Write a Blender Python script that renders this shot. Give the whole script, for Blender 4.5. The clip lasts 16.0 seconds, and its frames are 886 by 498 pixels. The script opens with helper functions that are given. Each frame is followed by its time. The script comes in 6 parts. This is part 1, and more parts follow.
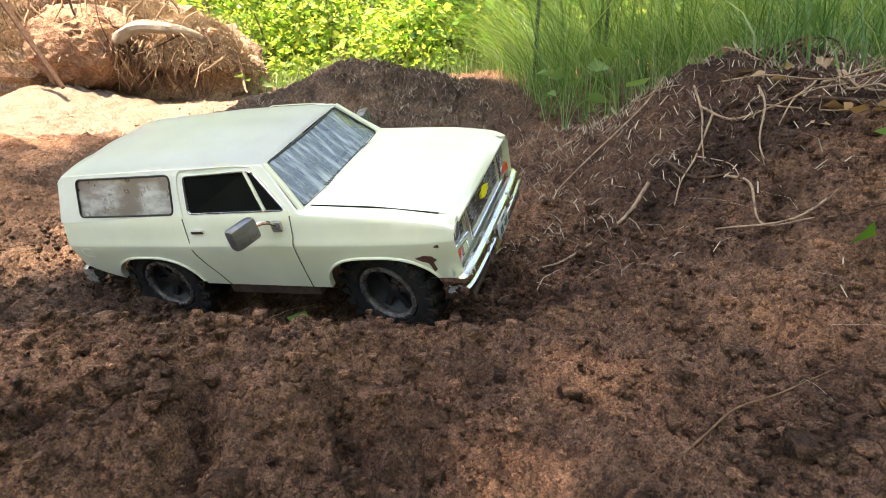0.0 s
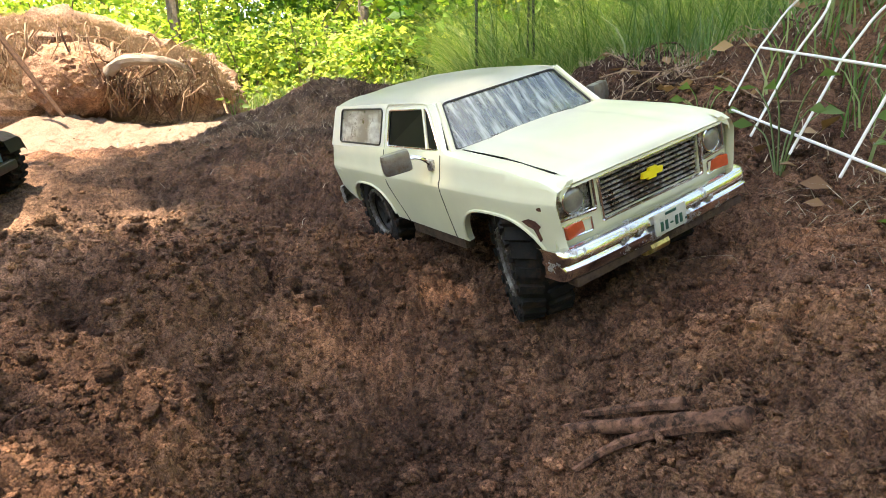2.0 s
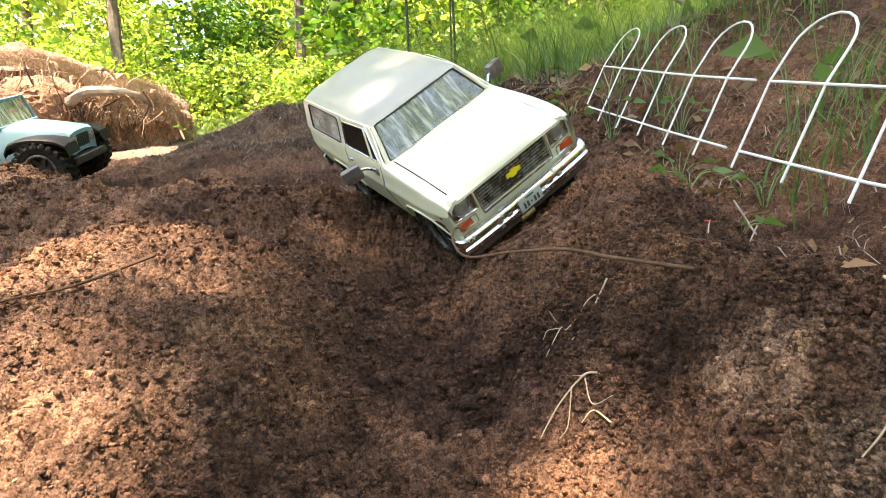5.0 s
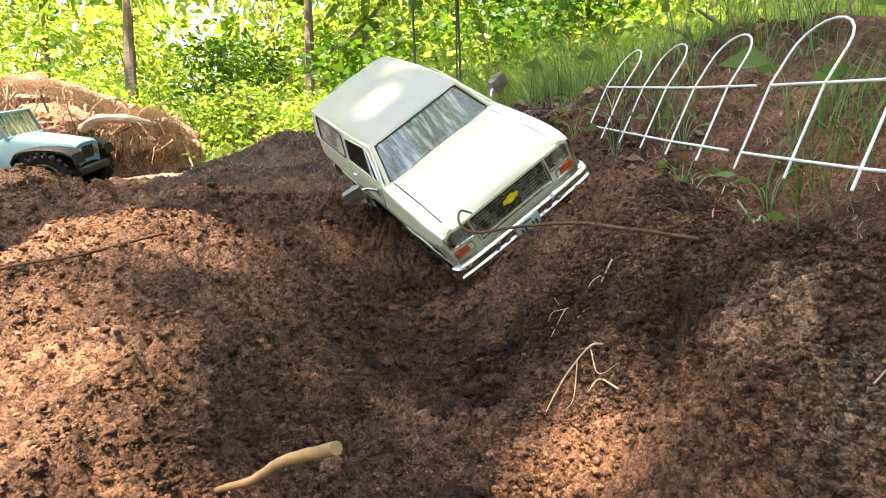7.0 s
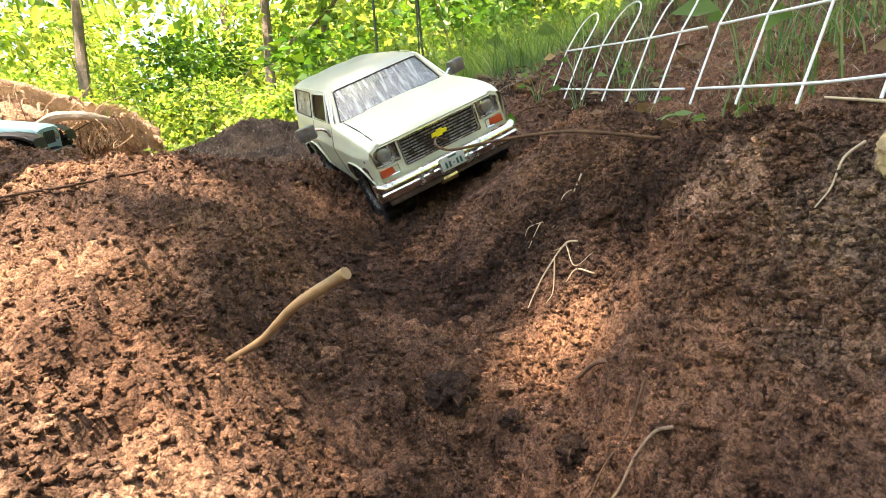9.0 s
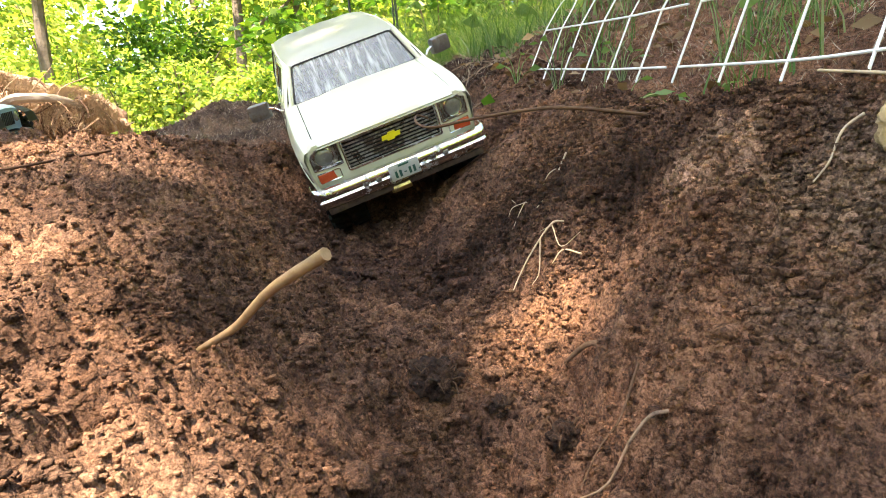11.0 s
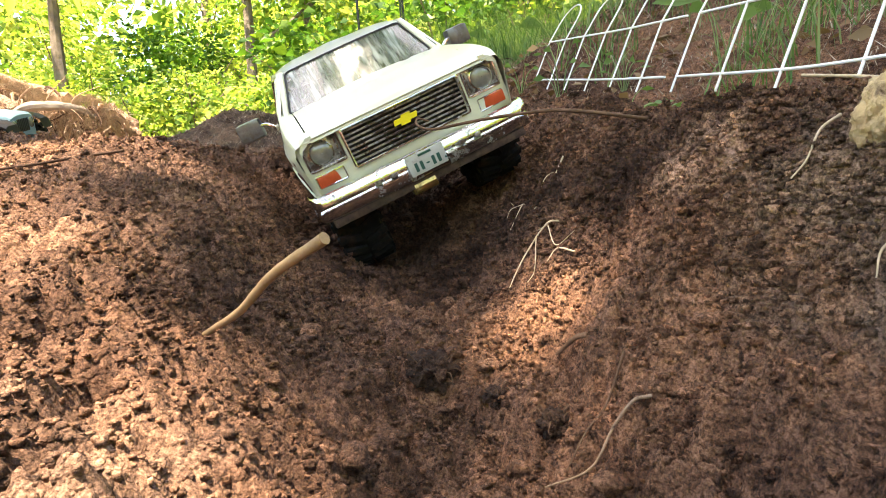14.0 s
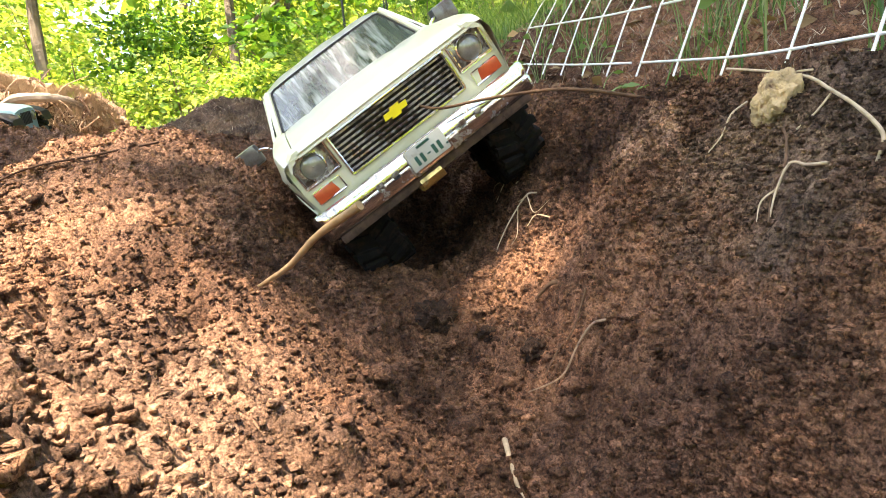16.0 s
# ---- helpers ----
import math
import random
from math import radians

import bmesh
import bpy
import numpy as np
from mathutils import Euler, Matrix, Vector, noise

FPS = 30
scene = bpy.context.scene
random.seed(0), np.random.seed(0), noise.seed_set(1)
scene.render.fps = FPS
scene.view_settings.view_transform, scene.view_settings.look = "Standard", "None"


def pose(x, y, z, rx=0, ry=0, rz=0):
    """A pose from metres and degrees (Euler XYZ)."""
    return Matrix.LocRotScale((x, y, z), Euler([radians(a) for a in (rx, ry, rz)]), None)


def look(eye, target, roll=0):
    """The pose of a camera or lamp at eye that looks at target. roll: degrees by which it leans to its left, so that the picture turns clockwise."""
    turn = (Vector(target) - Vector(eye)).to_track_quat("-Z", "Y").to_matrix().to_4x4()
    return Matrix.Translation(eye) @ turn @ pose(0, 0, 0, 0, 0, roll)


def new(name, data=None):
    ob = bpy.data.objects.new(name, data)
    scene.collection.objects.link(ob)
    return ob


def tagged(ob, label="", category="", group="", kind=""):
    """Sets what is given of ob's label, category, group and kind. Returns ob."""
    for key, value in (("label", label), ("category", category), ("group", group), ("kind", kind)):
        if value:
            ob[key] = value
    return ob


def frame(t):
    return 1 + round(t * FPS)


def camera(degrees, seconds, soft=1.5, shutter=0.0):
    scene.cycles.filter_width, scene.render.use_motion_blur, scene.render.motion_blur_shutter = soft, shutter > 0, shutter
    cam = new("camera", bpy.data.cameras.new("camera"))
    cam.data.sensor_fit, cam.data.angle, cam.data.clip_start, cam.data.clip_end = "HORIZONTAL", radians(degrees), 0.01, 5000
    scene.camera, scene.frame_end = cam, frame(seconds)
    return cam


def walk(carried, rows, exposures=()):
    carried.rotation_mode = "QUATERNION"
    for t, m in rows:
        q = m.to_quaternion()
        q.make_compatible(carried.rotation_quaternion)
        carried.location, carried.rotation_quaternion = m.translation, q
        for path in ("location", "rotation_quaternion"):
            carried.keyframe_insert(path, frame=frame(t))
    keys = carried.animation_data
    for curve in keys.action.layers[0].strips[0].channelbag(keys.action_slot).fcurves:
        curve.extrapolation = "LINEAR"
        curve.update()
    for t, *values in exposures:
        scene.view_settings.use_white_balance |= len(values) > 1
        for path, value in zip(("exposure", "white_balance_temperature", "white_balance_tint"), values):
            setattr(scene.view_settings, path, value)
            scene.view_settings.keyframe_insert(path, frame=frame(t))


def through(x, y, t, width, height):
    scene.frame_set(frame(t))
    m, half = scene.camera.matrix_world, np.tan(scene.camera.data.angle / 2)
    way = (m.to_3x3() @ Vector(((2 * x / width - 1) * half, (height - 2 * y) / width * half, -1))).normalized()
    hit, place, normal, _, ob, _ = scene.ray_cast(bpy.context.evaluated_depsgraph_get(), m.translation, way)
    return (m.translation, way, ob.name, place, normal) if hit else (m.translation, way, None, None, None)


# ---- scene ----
cam = camera(75.3, 16.0, soft=0.9)
METRES, EYE, TILT, LEAN, TURN = 1.0, 0.6, -15.0, -2.5, 0.0
ROWS = [
    (0.0, 0.0, 0.0, 0.0, 0.0, -0.0, -0.0),
    (0.5, -0.0288, -0.0803, 0.0113, 0.05, 0.55, 0.34),
    (1.0, -0.0225, -0.1499, -0.0132, -0.16, 1.02, 0.74),
    (1.5, 0.0025, -0.2079, -0.0779, -0.92, 1.35, 2.15),
    (2.0, 0.0132, -0.2617, -0.1013, -2.64, 1.64, 3.65),
    (2.5, 0.0058, -0.3287, -0.1143, -5.79, 1.51, 5.03),
    (3.0, -0.0284, -0.3834, -0.1354, -7.63, 1.86, 5.74),
    (3.5, -0.0373, -0.4345, -0.1597, -8.7, 2.56, 6.5),
    (4.0, -0.0491, -0.5198, -0.2109, -9.27, 3.02, 7.15),
    (6.5, -0.0622, -0.5658, -0.2733, -8.93, 7.79, 5.52),
    (7.0, -0.0652, -0.5546, -0.2964, -8.95, 8.6, 5.8),
    (7.5, -0.093, -0.5272, -0.326, -9.23, 8.77, 6.26),
    (8.0, -0.1013, -0.509, -0.3467, -10.04, 8.66, 7.14),
    (8.5, -0.0875, -0.5436, -0.3495, -10.72, 8.37, 8.15),
    (9.0, -0.0845, -0.5644, -0.358, -11.57, 7.94, 9.16),
    (11.5, -0.0852, -0.5475, -0.3573, -14.04, 5.91, 9.81),
    (12.0, -0.0811, -0.5539, -0.359, -14.17, 6.73, 9.98),
    (12.5, -0.0782, -0.557, -0.3627, -14.51, 6.59, 10.44),
    (13.0, -0.081, -0.557, -0.3624, -14.11, 6.82, 10.21),
    (13.5, -0.0822, -0.5575, -0.3658, -13.67, 7.04, 9.68),
    (14.0, -0.0843, -0.5613, -0.3697, -13.22, 7.33, 9.3),
    (14.5, -0.0848, -0.5596, -0.3671, -12.83, 7.29, 8.95),
    (15.0, -0.0821, -0.5731, -0.376, -12.85, 6.84, 9.65),
    (15.5, -0.0933, -0.6062, -0.3782, -13.41, 6.35, 10.25),
    (16.0, -0.1144, -0.6328, -0.3877, -14.43, 5.29, 11.06),
]
walk(cam, [(t, pose(0, 0, EYE, TILT, LEAN, TURN) @ pose(METRES * x, METRES * y, METRES * z, 90 + pitch, roll, yaw)) for t, x, y, z, yaw, pitch, roll in ROWS],
     [(t, ev, 7800, 13) for t, ev in ((0.0, 2.56), (0.6, 2.54), (1.5, 2.38), (2.3, 2.5), (3.0, 2.6), (4.2, 2.58), (7.0, 2.46), (8.5, 2.5), (9.2, 2.6), (11.5, 2.68), (16.0, 2.7))])

# Light: high sun through a broken canopy, bright sky.
SUN_ELEV, SUN_TURN = radians(71), radians(232)
SUN_WAY = Vector((math.sin(SUN_TURN) * math.cos(SUN_ELEV), math.cos(SUN_TURN) * math.cos(SUN_ELEV), math.sin(SUN_ELEV)))
world = bpy.data.worlds.new("sky")
scene.world = world
world.use_nodes = True
wn = world.node_tree.nodes
sky = wn.new("ShaderNodeTexSky")
sky.sky_type = "NISHITA"
sky.sun_disc = False
sky.sun_elevation, sky.sun_rotation = SUN_ELEV, SUN_TURN
world.node_tree.links.new(sky.outputs[0], wn["Background"].inputs[0])
wn["Background"].inputs[1].default_value = 0.13
sun = new("sun", bpy.data.lights.new("sun", "SUN"))
sun.data.energy, sun.data.angle, sun.data.color = 5.0, radians(0.55), (1.0, 0.93, 0.82)
sun.matrix_world = look(SUN_WAY * 30, (0, 0, 0))


# ---- materials ----
def material(name):
    m = bpy.data.materials.new(name)
    m.use_nodes = True
    return m, m.node_tree.nodes, m.node_tree.links, m.node_tree.nodes["Principled BSDF"]


def place_node(nodes, links, size, kind="Position"):
    """Coordinates in metres times size."""
    if kind == "Position":
        src = nodes.new("ShaderNodeNewGeometry").outputs["Position"]
    else:
        src = nodes.new("ShaderNodeTexCoord").outputs["Object"]
    mul = nodes.new("ShaderNodeVectorMath")
    mul.operation = "SCALE"
    mul.inputs["Scale"].default_value = size
    links.new(src, mul.inputs[0])
    return mul.outputs[0]


def noise_node(nodes, links, vec, scale, detail=6, rough=0.6):
    n = nodes.new("ShaderNodeTexNoise")
    n.inputs["Scale"].default_value, n.inputs["Detail"].default_value, n.inputs["Roughness"].default_value = scale, detail, rough
    links.new(vec, n.inputs["Vector"])
    return n.outputs[0]


def ramp_node(nodes, links, fac, stops):
    r = nodes.new("ShaderNodeValToRGB")
    els = r.color_ramp.elements
    while len(els) < len(stops):
        els.new(0.5)
    for e, (p, c) in zip(els, stops):
        e.position, e.color = p, (*c, 1)
    links.new(fac, r.inputs[0])
    return r.outputs[0]


def mix_node(nodes, links, fac, a, b, blend="MIX"):
    m = nodes.new("ShaderNodeMix")
    m.data_type, m.blend_type = "RGBA", blend
    for sock, v in ((m.inputs[0], fac), (m.inputs[6], a), (m.inputs[7], b)):
        if isinstance(v, (int, float)):
            sock.default_value = v
        elif isinstance(v, tuple):
            sock.default_value = (*v, 1)
        else:
            links.new(v, sock)
    return m.outputs[2]


def bump_node(nodes, links, height, strength, dist, bsdf, normal=None):
    b = nodes.new("ShaderNodeBump")
    b.inputs["Strength"].default_value, b.inputs["Distance"].default_value = strength, dist
    links.new(height, b.inputs["Height"])
    if normal is not None:
        links.new(normal, b.inputs["Normal"])
    links.new(b.outputs[0], bsdf.inputs["Normal"])
    return b.outputs[0]


BEDS_AND_LIGHT = [
    # Lightened tints: sun and sky light painted onto mounds, banks and hillside.
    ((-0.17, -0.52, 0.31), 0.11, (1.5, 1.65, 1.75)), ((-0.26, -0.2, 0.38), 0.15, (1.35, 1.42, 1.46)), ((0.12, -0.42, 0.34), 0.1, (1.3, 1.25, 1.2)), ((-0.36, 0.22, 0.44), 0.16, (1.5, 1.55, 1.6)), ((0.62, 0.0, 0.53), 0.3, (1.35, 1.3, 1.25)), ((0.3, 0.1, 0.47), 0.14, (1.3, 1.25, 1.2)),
    # Pale ash that also holds a painted sun patch, grey gravelly earth, black humus.
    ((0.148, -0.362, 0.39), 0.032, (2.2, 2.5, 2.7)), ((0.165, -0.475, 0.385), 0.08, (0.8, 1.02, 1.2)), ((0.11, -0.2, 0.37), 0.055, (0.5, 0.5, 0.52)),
    # Gully floor and far mound darkened as painted shade, beside grey and black earth.
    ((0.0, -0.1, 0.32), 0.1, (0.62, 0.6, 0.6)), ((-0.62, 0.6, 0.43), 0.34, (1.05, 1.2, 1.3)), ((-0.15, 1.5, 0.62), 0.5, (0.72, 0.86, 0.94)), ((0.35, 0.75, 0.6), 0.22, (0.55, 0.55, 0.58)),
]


def earth(name, dark, mid, light, scale=1.0, sand=None, rough=0.95):
    """Crumbly peat: damp and dry patches, crumbs, specks of grit."""
    m, n, l, b = material(name)
    v = place_node(n, l, scale)
    # Grains of two sizes, bent out of round.
    bend = n.new("ShaderNodeTexNoise")
    bend.inputs["Scale"].default_value, bend.inputs["Detail"].default_value = 190, 3
    l.new(v, bend.inputs["Vector"])
    shift = n.new("ShaderNodeVectorMath")
    shift.operation = "MULTIPLY_ADD"
    shift.inputs[1].default_value = (0.007, 0.007, 0.007)
    l.new(bend.outputs["Color"], shift.inputs[0])
    l.new(v, shift.inputs[2])
    grain = []
    for size in (300, 150):
        vo = n.new("ShaderNodeTexVoronoi")
        vo.inputs["Scale"].default_value = size
        l.new(shift.outputs[0], vo.inputs["Vector"])
        bw = n.new("ShaderNodeRGBToBW")
        l.new(vo.outputs["Color"], bw.inputs[0])
        grain.append((vo.outputs["Distance"], bw.outputs[0]))
    fine = noise_node(n, l, v, 760, 4, 0.7)
    mixed = n.new("ShaderNodeMath")
    mixed.operation = "MULTIPLY_ADD"
    mixed.inputs[1].default_value = 0.2
    l.new(grain[0][1], mixed.inputs[0])
    half = n.new("ShaderNodeMath")
    half.operation = "MULTIPLY"
    half.inputs[1].default_value = 0.8
    l.new(fine, half.inputs[0])
    l.new(half.outputs[0], mixed.inputs[2])
    crumbs = mixed.outputs[0]
    col = ramp_node(n, l, crumbs, [(0.325, dark), (0.48, mid), (0.65, light)])
    patches = noise_node(n, l, v, 5.5, 5, 0.6)
    wet = ramp_node(n, l, patches, [(0.36, (0.62, 0.54, 0.5)), (0.5, (1.1, 1.0, 0.93)), (0.66, (1.6, 1.4, 1.2))])
    col = mix_node(n, l, 1.0, col, wet, "MULTIPLY")
    # Damp dark crumbs among the dry ones.
    damp = ramp_node(n, l, noise_node(n, l, v, 120, 4, 0.7), [(0.38, (0.8, 0.78, 0.77)), (0.5, (1.0, 1.0, 1.0)), (0.64, (1.1, 1.08, 1.06))])
    col = mix_node(n, l, 1.0, col, damp, "MULTIPLY")
    mottle = ramp_node(n, l, noise_node(n, l, v, 24, 5, 0.65), [(0.33, (0.5, 0.46, 0.44)), (0.48, (1.0, 1.0, 1.0)), (0.64, (1.3, 1.26, 1.2))])
    col = mix_node(n, l, 1.0, col, mottle, "MULTIPLY")
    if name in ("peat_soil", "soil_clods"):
        # Beds of pale ash, grey gravelly earth, black humus and dry grey earth, plus painted light and shade.
        for centre, size, tint in BEDS_AND_LIGHT:
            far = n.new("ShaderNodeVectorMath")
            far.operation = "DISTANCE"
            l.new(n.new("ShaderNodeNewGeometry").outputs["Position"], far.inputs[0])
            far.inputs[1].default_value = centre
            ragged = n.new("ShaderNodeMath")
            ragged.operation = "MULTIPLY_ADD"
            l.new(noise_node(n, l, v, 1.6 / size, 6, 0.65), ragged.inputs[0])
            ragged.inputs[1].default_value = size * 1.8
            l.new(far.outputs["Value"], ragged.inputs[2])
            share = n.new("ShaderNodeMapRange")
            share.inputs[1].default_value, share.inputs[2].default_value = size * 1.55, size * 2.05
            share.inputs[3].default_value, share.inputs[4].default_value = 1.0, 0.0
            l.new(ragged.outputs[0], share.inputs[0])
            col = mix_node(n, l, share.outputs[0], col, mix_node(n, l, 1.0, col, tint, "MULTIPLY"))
    if name == "soil_clods":
        tone = ramp_node(n, l, n.new("ShaderNodeNewGeometry").outputs["Random Per Island"], [(0.0, (0.55, 0.52, 0.5)), (0.6, (1.0, 1.0, 1.0)), (1.0, (1.7, 1.6, 1.5))])
        col = mix_node(n, l, 1.0, col, tone, "MULTIPLY")
    if sand:
        sep = n.new("ShaderNodeSeparateXYZ")
        l.new(n.new("ShaderNodeNewGeometry").outputs["Position"], sep.inputs[0])
        # Pale sand lies on the slope below the root mound.
        d = n.new("ShaderNodeVectorMath")
        d.operation = "DISTANCE"
        l.new(n.new("ShaderNodeNewGeometry").outputs["Position"], d.inputs[0])
        d.inputs[1].default_value = (-1.15, 1.75, 0.5)
        add = n.new("ShaderNodeMath")
        add.operation = "MULTIPLY_ADD"
        l.new(noise_node(n, l, v, 6, 5, 0.65), add.inputs[0])
        add.inputs[1].default_value = 0.7
        l.new(d.outputs["Value"], add.inputs[2])
        edge = n.new("ShaderNodeMapRange")
        edge.inputs[1].default_value, edge.inputs[2].default_value = 0.98, 1.12
        edge.inputs[3].default_value, edge.inputs[4].default_value = 1.0, 0.0
        l.new(add.outputs[0], edge.inputs[0])
        fac = edge.outputs[0]
        tone = ramp_node(n, l, crumbs, [(0.3, (0.11, 0.07, 0.05)), (0.55, sand), (0.75, (0.38, 0.28, 0.21))])
        col = mix_node(n, l, fac, col, tone)
    specks = n.new("ShaderNodeTexVoronoi")
    specks.inputs["Scale"].default_value = 210
    l.new(v, specks.inputs["Vector"])
    sp = ramp_node(n, l, specks.outputs["Distance"], [(0.06, (1, 1, 1)), (0.12, (0, 0, 0))])
    few = ramp_node(n, l, noise_node(n, l, v, 60, 2), [(0.62, (0, 0, 0)), (0.7, (0.5, 0.5, 0.5))])
    col = mix_node(n, l, mix_node(n, l, 1.0, sp, few, "MULTIPLY"), col, (0.34, 0.27, 0.2))
    l.new(col, b.inputs["Base Color"])
    b.inputs["Roughness"].default_value = rough
    b.inputs["Specular IOR Level"].default_value = 0.25
    nb = bump_node(n, l, noise_node(n, l, v, 60, 8, 0.7), 1.0, 0.006, b)
    for (dist, _), depth in zip(reversed(grain), (0.0032, 0.0024)):
        inv = n.new("ShaderNodeMath")
        inv.operation = "SUBTRACT"
        inv.inputs[0].default_value = 1.0
        l.new(dist, inv.inputs[1])
        nb = bump_node(n, l, inv.outputs[0], 1.0, depth, b, nb)
    bump_node(n, l, fine, 1.0, 0.0012, b, nb)
    return m


def plain(name, col, rough=0.5, metal=0.0, spec=0.5, vary=0.25, scale=40, bump=0.0, kind="Object", dirt=None, coat=0.0, amount=(0.5, 0.7)):
    """A paint, plastic, bark or metal with mottling, dirt and fine relief."""
    m, n, l, b = material(name)
    v = place_node(n, l, 1.0, kind)
    t = noise_node(n, l, v, scale, 6, 0.65)
    lo, hi = tuple(c * (1 - vary) for c in col), tuple(min(1, c * (1 + vary)) for c in col)
    c = ramp_node(n, l, t, [(0.3, lo), (0.7, hi)])
    r = rough
    if dirt:
        d = ramp_node(n, l, noise_node(n, l, v, scale * 0.7, 8, 0.75), [(amount[0], (0, 0, 0)), (amount[1], (1, 1, 1))])
        c = mix_node(n, l, d, c, dirt)
        rr = n.new("ShaderNodeMix")
        rr.inputs[2].default_value, rr.inputs[3].default_value = rough, 0.85
        l.new(d, rr.inputs[0])
        l.new(rr.outputs[0], b.inputs["Roughness"])
        if metal:
            mm = n.new("ShaderNodeMix")
            mm.inputs[2].default_value, mm.inputs[3].default_value = metal, 0.0
            l.new(d, mm.inputs[0])
            l.new(mm.outputs[0], b.inputs["Metallic"])
    else:
        b.inputs["Roughness"].default_value, b.inputs["Metallic"].default_value = r, metal
    l.new(c, b.inputs["Base Color"])
    b.inputs["Specular IOR Level"].default_value = spec
    b.inputs["Coat Weight"].default_value = coat
    if bump:
        bump_node(n, l, noise_node(n, l, v, scale * 1.7, 8, 0.7), 0.7, bump, b)
    return m


def leafy(name, a, b_, c_, through=0.35, rough=0.5):
    """Leaves that let light through, each of its own green."""
    m, n, l, b = material(name)
    rnd = n.new("ShaderNodeNewGeometry").outputs["Random Per Island"]
    col = ramp_node(n, l, rnd, [(0.0, a), (0.5, b_), (1.0, c_)])
    v = place_node(n, l, 1.0)
    shade = ramp_node(n, l, noise_node(n, l, v, 2.2, 3), [(0.3, (0.65, 0.7, 0.7)), (0.7, (1.3, 1.25, 1.0))])
    col = mix_node(n, l, 1.0, col, shade, "MULTIPLY")
    l.new(col, b.inputs["Base Color"])
    b.inputs["Roughness"].default_value = rough
    b.inputs["Specular IOR Level"].default_value = 0.35
    tr = n.new("ShaderNodeBsdfTranslucent")
    l.new(mix_node(n, l, 1.0, col, (1.5, 1.5, 0.8), "MULTIPLY"), tr.inputs[0])
    mx = n.new("ShaderNodeMixShader")
    mx.inputs[0].default_value = through
    l.new(b.outputs[0], mx.inputs[1])
    l.new(tr.outputs[0], mx.inputs[2])
    l.new(mx.outputs[0], n["Material Output"].inputs[0])
    return m


def glassy(name, tint, rough=0.05, alpha=0.35):
    """Thin tinted glass: a gloss over a partly clear sheet, with dust and painted reflection streaks."""
    m, n, l, b = material(name)
    v = place_node(n, l, 1.0, "Object")
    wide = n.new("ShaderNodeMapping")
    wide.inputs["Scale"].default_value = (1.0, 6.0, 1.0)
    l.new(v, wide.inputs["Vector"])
    # Pale stretched streaks in the colour imitate sky reflections.
    reflection_streak = ramp_node(n, l, noise_node(n, l, wide.outputs[0], 26, 5, 0.6), [(0.46, (0, 0, 0)), (0.66, (1, 1, 1))])
    l.new(mix_node(n, l, reflection_streak, tint, tuple(min(0.75, c * 3 + 0.2) for c in tint)), b.inputs["Base Color"])
    b.inputs["Specular IOR Level"].default_value = 0.8
    b.inputs["IOR"].default_value = 2.3
    r = ramp_node(n, l, noise_node(n, l, v, 60, 6, 0.7), [(0.35, (rough,) * 3), (0.75, (rough + 0.2,) * 3)])
    l.new(r, b.inputs["Roughness"])
    b.inputs["Alpha"].default_value = alpha
    return m


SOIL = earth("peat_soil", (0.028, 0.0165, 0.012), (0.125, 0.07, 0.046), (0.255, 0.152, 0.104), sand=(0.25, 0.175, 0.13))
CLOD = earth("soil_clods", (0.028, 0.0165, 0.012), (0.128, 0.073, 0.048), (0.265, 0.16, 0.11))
PEAT = earth("dark_peat", (0.01, 0.007, 0.006), (0.035, 0.021, 0.015), (0.08, 0.05, 0.035))
MOUND = earth("dry_mound_earth", (0.08, 0.053, 0.04), (0.23, 0.16, 0.118), (0.42, 0.32, 0.25), 0.7)
BALLEARTH = earth("packed_earth", (0.07, 0.042, 0.03), (0.16, 0.1, 0.07), (0.26, 0.175, 0.13), 0.5)
ROOT = plain("pale_root", (0.3, 0.19, 0.115), 0.8, vary=0.35, scale=120, bump=0.002, kind="Position", dirt=(0.08, 0.045, 0.03), amount=(0.52, 0.66))
DARKROOT = plain("dark_root", (0.075, 0.04, 0.025), 0.9, spec=0.2, vary=0.45, scale=110, bump=0.003, kind="Position", dirt=(0.03, 0.017, 0.012))
BROWNROOT = plain("brown_root", (0.15, 0.085, 0.05), 0.9, spec=0.2, vary=0.4, scale=110, bump=0.002, kind="Position", dirt=(0.06, 0.035, 0.022))
PALEROOT = plain("fresh_rootlet", (0.48, 0.36, 0.23), 0.7, vary=0.3, scale=140, bump=0.001, kind="Position", dirt=(0.2, 0.12, 0.075), amount=(0.58, 0.72))
TORNBARK = plain("torn_red_bark", (0.2, 0.1, 0.065), 0.95, spec=0.2, vary=0.6, scale=160, bump=0.004, kind="Position", dirt=(0.03, 0.017, 0.012), amount=(0.45, 0.6))
STRAW = plain("dead_straw", (0.4, 0.31, 0.22), 0.8, vary=0.4, scale=15, kind="Position")
PEELED = plain("peeled_wood", (0.32, 0.2, 0.1), 0.6, vary=0.25, scale=90, bump=0.001, kind="Position", dirt=(0.25, 0.14, 0.07), amount=(0.58, 0.75))
ROTTEN = plain("rotten_wood", (0.48, 0.34, 0.18), 0.9, vary=0.45, scale=70, bump=0.006, kind="Position", dirt=(0.1, 0.05, 0.03), amount=(0.55, 0.7))
BARK = plain("bark", (0.17, 0.13, 0.1), 0.9, vary=0.4, scale=14, bump=0.02, kind="Position")
LOGGREY = plain("weathered_log", (0.2, 0.165, 0.13), 0.85, vary=0.3, scale=25, bump=0.01, kind="Position")
